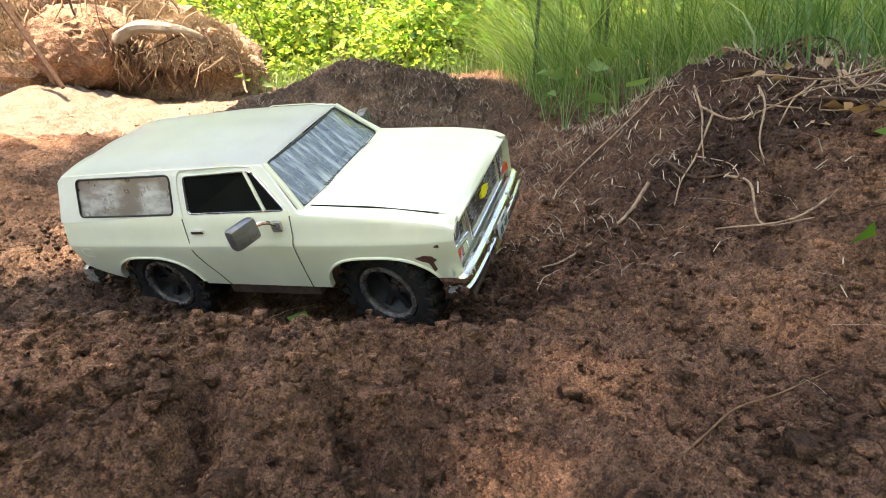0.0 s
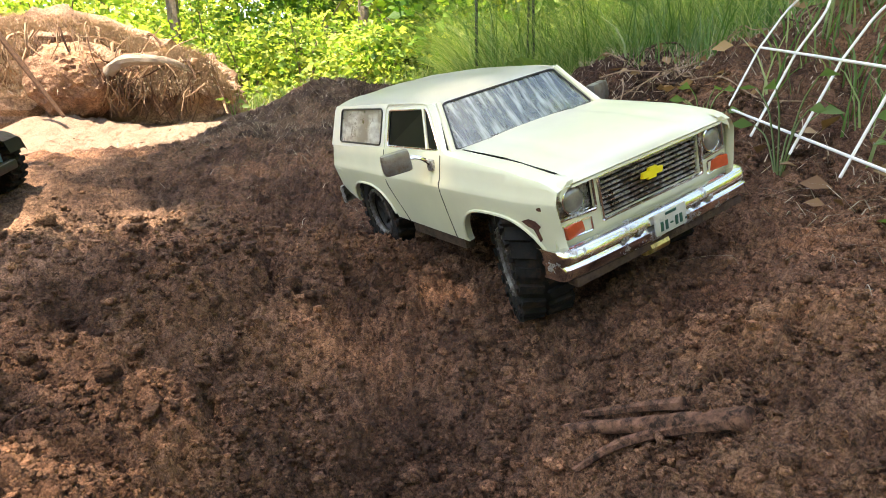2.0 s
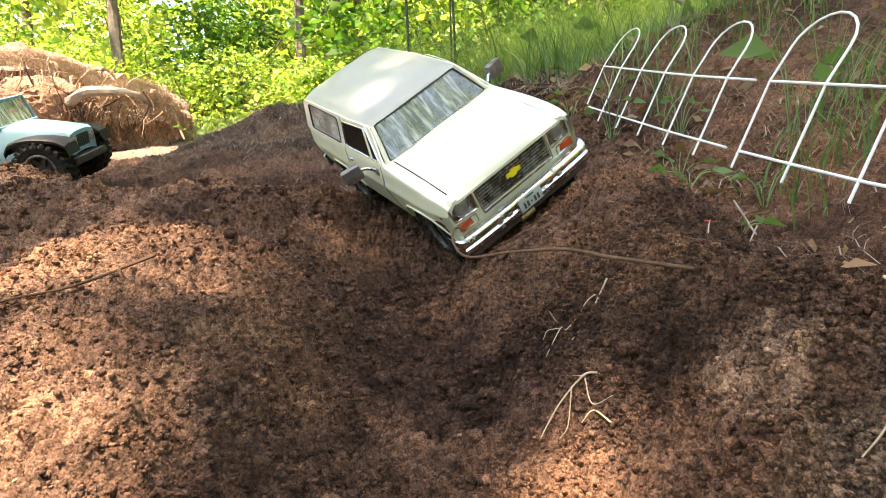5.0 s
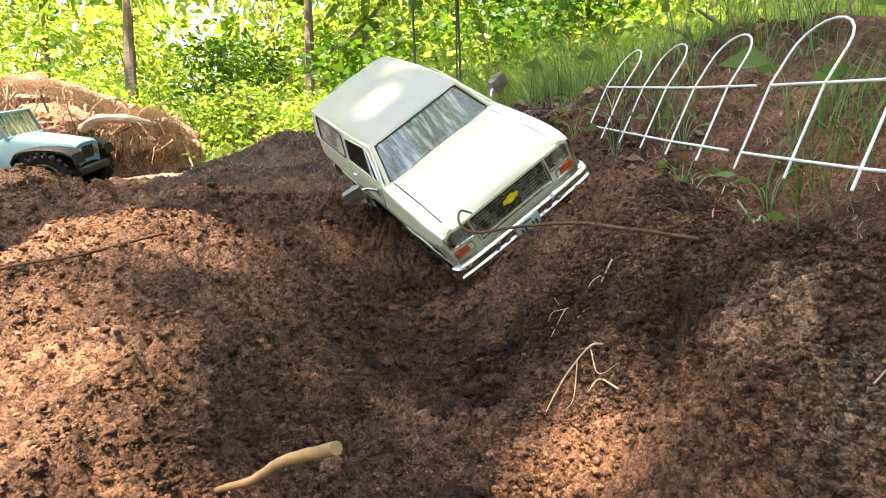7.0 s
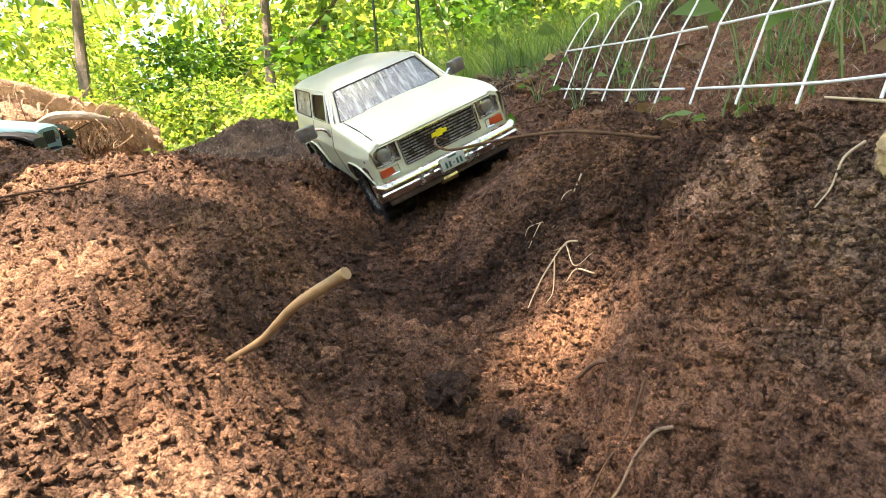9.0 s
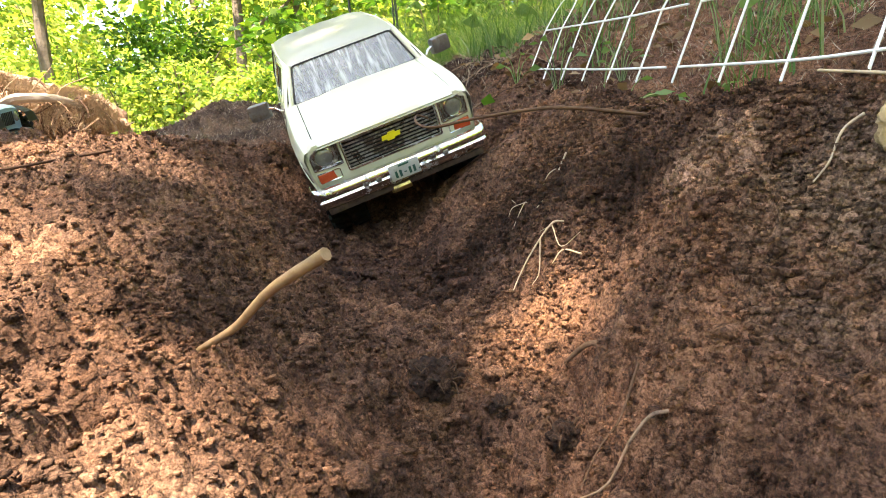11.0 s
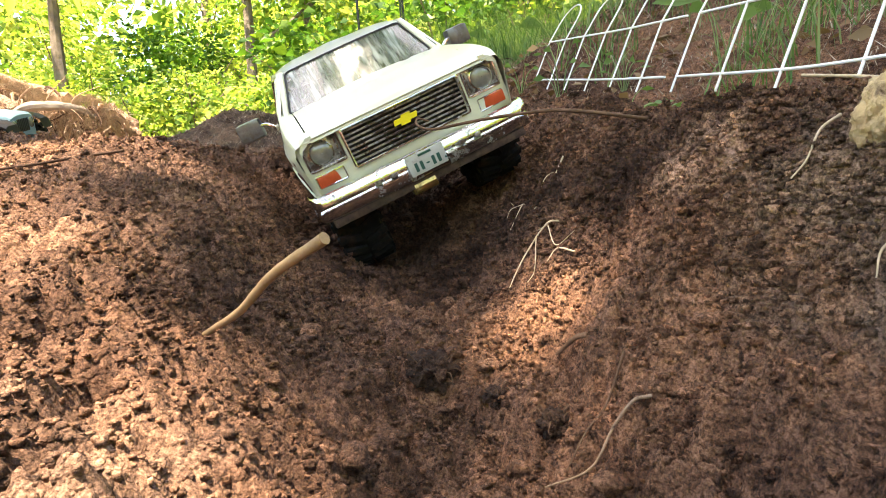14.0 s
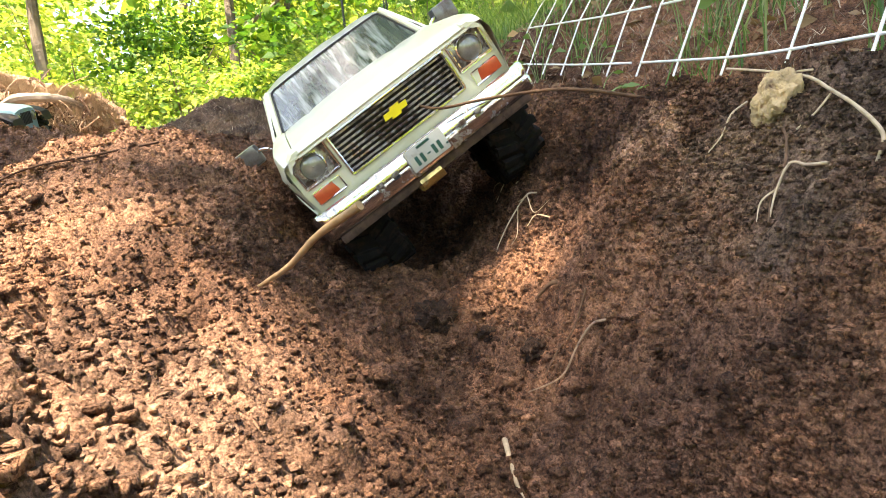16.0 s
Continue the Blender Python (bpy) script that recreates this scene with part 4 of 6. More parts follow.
def thin(pts, r=0.0016, label="thin pale rootlet hanging on the cut bank", branches=(), mat=None, lift=0.0055):
    return root("rootlet", [bank(*p, lift) for p in pts], r, r * 0.45, mat or PALEROOT, label, "root", [[bank(*p, lift) for p in b] for b in branches])


thin([(0.146, -0.202), (0.132, -0.21), (0.122, -0.212), (0.111, -0.219)], 0.0008, branches=[[(0.143, -0.198), (0.128, -0.204), (0.124, -0.196)], [(0.138, -0.207), (0.134, -0.19), (0.134, -0.174)]])
thin([(0.134, -0.174), (0.12, -0.186), (0.109, -0.201), (0.095, -0.207)], 0.0006, branches=[[(0.125, -0.17), (0.12, -0.16), (0.117, -0.141)], [(0.109, -0.201), (0.102, -0.192), (0.098, -0.193)]])
thin([(0.108, -0.267), (0.099, -0.266), (0.086, -0.26), (0.076, -0.261), (0.07, -0.262)], 0.0008, branches=[[(0.099, -0.268), (0.099, -0.28), (0.107, -0.292)], [(0.1, -0.266), (0.098, -0.25)], [(0.092, -0.263), (0.086, -0.272), (0.08, -0.273)]])
thin([(0.101, -0.303), (0.097, -0.286), (0.09, -0.284)], 0.0007)
thin([(0.086, -0.369), (0.074, -0.358), (0.064, -0.344)], 0.0022, "broken brown root stub on the gully's side", mat=BROWNROOT)
thin([(0.072, -0.425), (0.064, -0.423), (0.056, -0.42), (0.045, -0.418), (0.026, -0.411)], 0.0009, "pale crooked root on the gully's side", mat=ROOT)
thin([(0.072, -0.404), (0.061, -0.406), (0.048, -0.409), (0.035, -0.415)], 0.0007, "thin brown root beside a pale one", mat=BROWNROOT)
root("bank_branch", [(0.21, -0.37, 0.433), (0.2, -0.415, 0.424), (0.191, -0.433, 0.42), (0.183, -0.459, 0.414), (0.173, -0.48, 0.405), (0.162, -0.501, 0.396), (0.151, -0.52, 0.386), (0.148, -0.526, 0.379), (0.142, -0.528, 0.37)],
     0.0009, 0.001, PALEROOT, "pale wandering root over the upper bank", "root", [[(0.172, -0.481, 0.403), (0.164, -0.478, 0.393), (0.156, -0.472, 0.384)], [(0.191, -0.433, 0.42), (0.184, -0.46, 0.418)]])
thin([(0.175, -0.424), (0.163, -0.424), (0.153, -0.427), (0.142, -0.429)], 0.0008)
thin([(0.159, -0.465), (0.147, -0.478), (0.137, -0.486), (0.132, -0.484), (0.119, -0.494)], 0.0009, mat=BROWNROOT)
thin([(0.14, -0.507), (0.141, -0.495), (0.137, -0.489), (0.13, -0.488), (0.122, -0.492)], 0.001, branches=[[(0.132, -0.488), (0.125, -0.484), (0.12, -0.486)]])
thin([(0.004, -0.425), (0.0, -0.44), (-0.002, -0.455), (-0.002, -0.475)], 0.0017, "pale root end in the gully floor")
thin([(-0.2, -0.12), (-0.24, -0.17), (-0.3, -0.18), (-0.36, -0.21)], 0.0012, "thin dark root lying on the mound", mat=DARKROOT)
thin([(-0.34, 0.36), (-0.40, 0.40), (-0.47, 0.41)], 0.0014)
thin([(0.134, 0.264), (0.155, 0.284), (0.175, 0.294), (0.205, 0.305), (0.24, 0.312)], 0.0009, "thin brown twig lying on the soil", mat=BROWNROOT)
thin([(0.36, -0.06), (0.34, -0.12), (0.3, -0.17), (0.27, -0.2)], 0.0012, "dry grass stalk lying on the bank", mat=STRAW, lift=0.02)
thin([(0.33, 0.72), (0.3, 0.68), (0.27, 0.64), (0.25, 0.6)], 0.0015, "pale root hanging on the bank", mat=ROOT, branches=[[(0.3, 0.68), (0.31, 0.62), (0.3, 0.57)]])
thin([(0.39, 0.74), (0.37, 0.68), (0.34, 0.62), (0.33, 0.55)], 0.0015, "pale root hanging on the bank", mat=ROOT, branches=[[(0.37, 0.68), (0.4, 0.62), (0.4, 0.57)]])
thin([(0.36, 0.5), (0.31, 0.49), (0.26, 0.52), (0.22, 0.55)], 0.0013, "pale root trailing over the soil", mat=ROOT)
# Torn roots and twigs hang over the dark bank below the grass.
rnd = random.Random(17)
for k in range(34):
    x, y = rnd.uniform(0.24, 0.66), rnd.uniform(0.5, 0.95)
    a, length = rnd.uniform(3.6, 5.6), rnd.uniform(0.07, 0.2)
    pts = [(x + math.cos(a) * length * q + rnd.uniform(-0.012, 0.012), y + math.sin(a) * length * q) for q in (0, 0.35, 0.7, 1.0)]
    root("bank_root", [(px, py, at(px, py) + rnd.uniform(0.003, 0.02)) for px, py in pts], rnd.choice((0.0012, 0.0018, 0.0026)), 0.0007, ROOT if k % 4 else DARKROOT, "dry pale root hanging on the dark bank", "root")
# The broken bark-covered root that the truck climbs over.
root("broken_root", [(0.18, -0.034, at(0.18, -0.034) + 0.005), (0.158, -0.004, at(0.158, -0.004) + 0.009), (0.137, 0.022, at(0.137, 0.022) + 0.009), (0.112, 0.046, at(0.112, 0.046) + 0.006)], 0.0065, 0.0035, TORNBARK, "broken dark root with torn reddish bark", "root",
     [[(0.172, -0.03, at(0.172, -0.03) + 0.01), (0.15, 0.0, at(0.15, 0.0) + 0.014), (0.128, 0.01, at(0.128, 0.01) + 0.012), (0.11, 0.018, at(0.11, 0.018) + 0.004)],
      [(0.165, 0.004, at(0.165, 0.004) + 0.006), (0.148, 0.024, at(0.148, 0.024) + 0.008), (0.125, 0.05, at(0.125, 0.05) + 0.004)]], 8)


def build_wood_chunk():
    bm = bmesh.new()
    rough_ball(bm, 0, 0, 0, 0.013, 0.012, 0.016, 21, 0.3, 5, 2.0)
    ob = part("rotten_wood_chunk", bm, ROTTEN, sharp=40)
    ob.matrix_world = pose(0.172, -0.449, at(0.172, -0.449) + 0.002, 10, 25, 30)
    tagged(ob, "pale rotten wood chunk in the cut bank", "wood")


def build_gully_clods():
    """Single clods that stand out on the gully's floor."""
    for x, y, size, flat, mat, seed, label in [
            (0.0, -0.305, 0.017, 0.75, PEAT, 31, "dark fibrous peat clod in the gully"), (-0.041, -0.355, 0.013, 0.4, CLOD, 35, "flat brown soil clod in the gully"),
            (0.036, 0.047, 0.011, 0.9, CLOD, 37, "round reddish soil clod below the truck"), (0.03, -0.335, 0.008, 0.6, PEAT, 39, "small dark peat clod"),
            (0.048, -0.375, 0.009, 0.7, PEAT, 41, "small dark peat clod"), (0.19, 0.0, 0.016, 0.6, PEAT, 43, "dark torn sod on the bank"), (0.075, 0.02, 0.007, 0.8, CLOD, 45, "small reddish soil clod")]:
        bm = bmesh.new()
        rough_ball(bm, 0, 0, 0, size, size * 0.85, size * flat, seed, 0.55, 4, 2.6)
        ob = empty("soil_clod", pose(x, y, at(x, y) + size * flat * 0.35, 0, 0, seed * 20))
        part("lump", bm, mat, ob, sharp=180)
        if mat is PEAT:
            rnd = random.Random(seed)
            for k in range(9):
                a = rnd.uniform(0, 6.28)
                d = Vector((math.cos(a), math.sin(a), rnd.uniform(0.1, 0.9))).normalized()
                bm = bmesh.new()
                tube(bm, spline([d * size * 0.7, d * size * 1.15 + Vector((0, 0, 0.002)), d * size * 1.4 + Vector((rnd.uniform(-1, 1), rnd.uniform(-1, 1), -0.6)) * size * 0.4], 4), 0.0005, 0.0002, 4)
                part("root_hair", bm, BROWNROOT, ob)
        tagged(ob, label, "clod")


build_gully_clods()
build_wood_chunk()


def build_stakes():
    for x, y, h, lx in [(0.225, 1.48, 0.75, -0.015), (0.395, 1.48, 0.8, -0.03), (0.37, 1.47, 0.55, 0.0)]:
        bm = bmesh.new()
        tube(bm, [(0, 0, -0.08), (lx * 0.5, 0, h * 0.5), (lx, 0, h)], 0.0045 if h > 0.6 else 0.0035, segs=8)
        ob = part("plant_stake", bm, STAKE)
        ob.matrix_world = pose(x, y, at(x, y))
        tagged(ob, "thin black garden stake standing in grass", "stake", group="garden stakes")


build_stakes()


def build_fallen_log():
    ob = empty("fallen_log", pose(1.2, 1.3, 0.0))
    bm = bmesh.new()
    tube(bm, spline([(-0.33, -0.5, 0.79), (-0.08, -0.53, 0.79), (0.22, -0.55, 0.795), (0.9, -0.6, 0.83)], 6), 0.012, 0.019, 10, 0.15)
    part("trunk", bm, LOGGREY, ob)
    for k, (a, b) in enumerate([((-0.3, -0.5, 0.79), (-0.42, -0.52, 0.86)), ((-0.2, -0.51, 0.79), (-0.36, -0.55, 0.9)), ((0.05, -0.53, 0.79), (0.1, -0.55, 0.95)), ((-0.05, -0.53, 0.79), (-0.06, -0.52, 0.69)), ((0.3, -0.55, 0.8), (0.31, -0.54, 0.7))]):
        bm = bmesh.new()
        tube(bm, spline([a, Vector(a).lerp(Vector(b), 0.5) + Vector((0, 0, 0.02)), b], 4), 0.008, 0.003, 6, 0.15)
        part("branch", bm, LOGGREY, ob)
    tagged(ob, "grey weathered fallen tree on the hillside", "log")


build_fallen_log()


def build_litter():
    bm = bmesh.new()
    tube(bm, spline([(0, 0, 0), (0.008, -0.004, 0.002), (0.018, -0.002, 0.0), (0.03, -0.008, 0.001)], 4), 0.0014, 0.0009, 6)
    bmesh.ops.create_cube(bm, size=0.006, matrix=Matrix.Translation((0, 0, 0.001)))
    ob = part("red_cable_tie", bm, RED)
    ob.matrix_world = pose(0.255, -0.151, at(0.255, -0.151) + 0.001, 0, 0, -40) @ Matrix.Diagonal((0.55, 0.55, 0.55, 1))
    tagged(ob, "small red plastic tie on the soil", "litter")
    for x, y, mat, s, lab in [(-0.128, 0.458, LEAFDARK, 0.04, "wilted dark green leaf on the soil"), (-0.1, 0.47, LEAFDARK, 0.035, "wilted dark green leaf on the soil"), (0.318, 0.4, ORANGELEAF, 0.016, "small orange fallen leaf"), (0.33, 0.42, LEAFDARK, 0.05, "flat green leaf on the soil")]:
        me = leaves_mesh("leaf", np.array([[0, 0, 0.0]]), np.array([[1.0, 0.3, 0.05]]), np.array([s]), mat, RNG, 0.5, 0.05)
        ob = new("fallen_leaf", me)
        ob.matrix_world = pose(x, y, at(x, y) + 0.008, 0, 0, 40 * s * 100)
        tagged(ob, lab, "leaf")


build_litter()


# ---- the white model truck ----
CREAM = plain("cream_paint", (0.69, 0.675, 0.5), 0.34, vary=0.05, scale=18, coat=0.35, dirt=(0.34, 0.28, 0.2), amount=(0.66, 0.9))
WHITE = plain("white_paint", (0.79, 0.78, 0.67), 0.3, vary=0.04, scale=20, coat=0.3, dirt=(0.45, 0.4, 0.32), amount=(0.68, 0.95))
CHROME = plain("chrome", (0.75, 0.75, 0.74), 0.14, 1.0, vary=0.12, scale=70, dirt=(0.12, 0.08, 0.055), amount=(0.56, 0.68))
MUDDY_CHROME = plain("muddy_chrome", (0.6, 0.58, 0.55), 0.25, 1.0, vary=0.2, scale=60, dirt=(0.07, 0.042, 0.03), amount=(0.42, 0.58))
BLACK = plain("black_plastic", (0.018, 0.018, 0.018), 0.5, vary=0.3, dirt=(0.06, 0.04, 0.03), scale=70)
TYRE = plain("muddy_tyre", (0.012, 0.0115, 0.011), 0.9, spec=0.2, vary=0.4, scale=70, bump=0.002, dirt=(0.035, 0.021, 0.014), amount=(0.5, 0.62))
RIMDARK = plain("dark_rim", (0.018, 0.018, 0.018), 0.45, 0.3, vary=0.2, dirt=(0.08, 0.05, 0.035), scale=80)
RIMLIP = plain("bare_metal", (0.2, 0.19, 0.18), 0.45, 1.0, vary=0.15, dirt=(0.05, 0.033, 0.024), scale=90, amount=(0.42, 0.58))
ORANGE = plain("orange_lens", (0.5, 0.075, 0.025), 0.25, vary=0.15, scale=150, coat=0.5)
LENS = plain("lamp_lens", (0.26, 0.25, 0.22), 0.12, 0.3, vary=0.3, scale=110, coat=0.6)
YELLOW = plain("yellow_badge", (0.85, 0.68, 0.03), 0.35, vary=0.06)
PLATE = plain("plate_white", (0.5, 0.49, 0.44), 0.5, vary=0.1, dirt=(0.14, 0.1, 0.07), amount=(0.52, 0.7))
INK = plain("plate_green_ink", (0.02, 0.08, 0.06), 0.5)
RUST = plain("torn_rusty_edge", (0.09, 0.03, 0.02), 0.9, vary=0.6, scale=160, bump=0.002)
MUD = plain("caked_mud", (0.075, 0.043, 0.028), 0.95, vary=0.5, scale=140, bump=0.004)
MIRROR = plain("scuffed_mirror_shell", (0.2, 0.19, 0.185), 0.3, 0.7, vary=0.3, scale=70, dirt=(0.12, 0.08, 0.055), amount=(0.5, 0.66))
GROOVE = plain("shut_line", (0.06, 0.055, 0.045), 0.8)
BRASS = plain("brass", (0.7, 0.52, 0.2), 0.3, 1.0, dirt=(0.07, 0.045, 0.03), scale=120)
# Tint lightened and greened as painted reflections of leaves over a dust film.
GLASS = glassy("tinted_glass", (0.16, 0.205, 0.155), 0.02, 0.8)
# Opaque near-black sheet that paints the cabin's darkness into the door windows.
CABINDARK = plain("painted_cabin_dark", (0.006, 0.007, 0.007), 0.3, spec=0.06, vary=0.3)
DUSTGLASS = glassy("dusty_glass", (0.24, 0.2, 0.165), 0.25, 0.8)
TEAL = plain("blue_green_paint", (0.17, 0.28, 0.32), 0.3, vary=0.12, scale=20, dirt=(0.2, 0.17, 0.13), amount=(0.6, 0.85))


def body_half(z):
    return keyed(z, [(-0.006, 0.0945), (0.02, 0.0995), (0.045, 0.1035), (0.052, 0.1042), (0.056, 0.1022), (0.07, 0.0985), (0.082, 0.0952)])


def plan_taper(x):
    return keyed(x, [(-0.262, 0.965), (-0.24, 0.99), (-0.1, 1.0), (0.12, 1.0), (0.17, 0.985), (0.195, 0.955), (0.206, 0.925)])


def belt_z(x):
    return keyed(x, [(-0.262, 0.079), (0.05, 0.0805), (0.065, 0.0775), (0.15, 0.071), (0.195, 0.064), (0.206, 0.058)])


def sill_z(x):
    z = keyed(x, [(-0.262, 0.022), (-0.225, 0.008), (-0.2, -0.001), (0.19, -0.004), (0.206, -0.004)])
    for xc, hw, top in ((0.127, 0.06, 0.037), (-0.15, 0.06, 0.036)):
        u = abs(x - xc) / hw
        if u < 1:
            z = max(z, z + (top - z) * (1 - u ** 2.8) ** 0.5)
    return z


def house_half(x, z):
    """Half-width of the glasshouse."""
    y = 0.0948 - 0.34 * (z - 0.081)
    return y - keyed(x, [(-0.05, 0), (0.03, 0.0065), (0.06, 0.0055)]) * (z - 0.078) / 0.043


def quads(bm, rows):
    """Faces between rows of vertices of equal length."""
    for a, b in zip(rows, rows[1:]):
        for k in range(len(a) - 1):
            f = [a[k], a[k + 1], b[k + 1], b[k]]
            if len(set(f)) == 4:
                bm.faces.new(f)


def rounded(points, r, n=4):
    """Corner points turned into a rounded loop (2D)."""
    out = []
    m = len(points)
    for i in range(m):
        p, a, b = Vector(points[i]), Vector(points[i - 1]), Vector(points[(i + 1) % m])
        d0, d1 = (a - p), (b - p)
        r_ = min(r, d0.length * 0.45, d1.length * 0.45)
        s, e = p + d0.normalized() * r_, p + d1.normalized() * r_
        for k in range(n + 1):
            t = k / n
            out.append(s * (1 - t) ** 2 + p * 2 * t * (1 - t) + e * t * t)
    return out


def sheet(bm, outline, holes, lift, thick):
    """A plate with openings: 2D loops, raised into space by lift(u, v, depth)."""
    edges = []
    for loop in [outline] + holes:
        vs = [bm.verts.new((p[0], p[1], 0)) for p in loop]
        edges += [bm.edges.new((vs[i], vs[(i + 1) % len(vs)])) for i in range(len(vs))]
    bmesh.ops.triangle_fill(bm, use_beauty=True, edges=edges)
    faces = list(bm.faces)
    back = bmesh.ops.extrude_face_region(bm, geom=faces)
    inner = {v for v in back["geom"] if isinstance(v, bmesh.types.BMVert)}
    for v in bm.verts:
        u, w = v.co.x, v.co.y
        v.co = lift(u, w, thick if v in inner else 0.0)


def loop_tube(bm, pts, r, segs=6):
    pts = [Vector(p) for p in pts]
    tube(bm, pts + [pts[0], pts[1]], r, segs=segs, caps=False)


def box(bm, cx, cy, cz, sx, sy, sz, bevel=0.0, turn=None):
    m = Matrix.Translation((cx, cy, cz)) @ (turn or Matrix.Identity(4)) @ Matrix.Diagonal((sx, sy, sz, 1))
    vs = bmesh.ops.create_cube(bm, size=1, matrix=m)["verts"]
    if bevel:
        es = {e for v in vs for e in v.link_edges}
        bmesh.ops.bevel(bm, geom=list(es), offset=bevel, segments=2, affect="EDGES", profile=0.6)


def lathe(bm, profile, n=28, axis="Y"):
    """Turns a profile of (radius, along) round the y axis."""
    rows = []
    for k in range(n + 1):
        a = 2 * math.pi * (k % n) / n
        rows.append(rows[0] if k == n else [bm.verts.new((r * math.cos(a), y, r * math.sin(a))) for r, y in profile])
    quads(bm, rows)


def make_wheel(parent, r=0.052, w=0.042, side=-1):
    """A wheel whose outer face looks along side * y."""
    wh = empty("wheel")
    wh.parent = parent
    h = w / 2
    bm = bmesh.new()
    lathe(bm, [(0.029, -h * 0.8), (0.034, -h), (r * 0.86, -h * 1.02), (r * 0.94, -h * 0.9), (r * 0.955, 0), (r * 0.94, h * 0.9), (r * 0.86, h * 1.02), (0.034, h), (0.029, h * 0.8)], 32)
    for k in range(22):
        for s in (-1, 1):
            a = 2 * math.pi * (k + (0.5 if s > 0 else 0)) / 22
            m = Matrix.Rotation(-a, 4, "Y") @ pose(r * 0.965, s * h * 0.55, 0, 18 * s, 0, 0)
            v = bmesh.ops.create_cube(bm, size=1, matrix=m @ Matrix.Diagonal((0.006, h * 0.95, 0.0068, 1)))["verts"]
            m2 = Matrix.Rotation(-a, 4, "Y") @ pose(r * 0.9, s * h * 1.02, 0, 0, 0, 0)
            bmesh.ops.create_cube(bm, size=1, matrix=m2 @ Matrix.Diagonal((0.008, 0.0035, 0.0065, 1)))
    part("tyre", bm, TYRE, wh, sharp=25)
    bm = bmesh.new()
    o = side
    lathe(bm, [(0.0292, -h * 0.8 * o), (0.0285, h * 0.6 * o), (0.025, h * 0.45 * o), (0.018, h * 0.22 * o), (0.009, h * 0.3 * o), (0.008, h * 0.6 * o), (0.0005, h * 0.62 * o)], 28)
    for k in range(6):
        m = Matrix.Rotation(-2 * math.pi * k / 6, 4, "Y") @ pose(0.016, h * 0.4 * o, 0)
        bmesh.ops.create_cube(bm, size=1, matrix=m @ Matrix.Diagonal((0.018, 0.005, 0.007, 1)))
    part("rim", bm, RIMDARK, wh)
    bm = bmesh.new()
    lathe(bm, [(0.0305, h * 0.78 * o), (0.031, h * 0.96 * o), (0.0275, h * 1.0 * o), (0.0255, h * 0.86 * o), (0.026, h * 0.7 * o)], 28)
    for k in range(16):
        a = 2 * math.pi * k / 16
        tube(bm, [(0.0287 * math.cos(a), h * 0.9 * o, 0.0287 * math.sin(a)), (0.0287 * math.cos(a), h * 1.06 * o, 0.0287 * math.sin(a))], 0.0013, segs=6)
    part("beadlock_ring", bm, RIMLIP, wh, "scratched bare metal ring")
    return wh


AXLES = {"front": 0.127, "rear": -0.15}


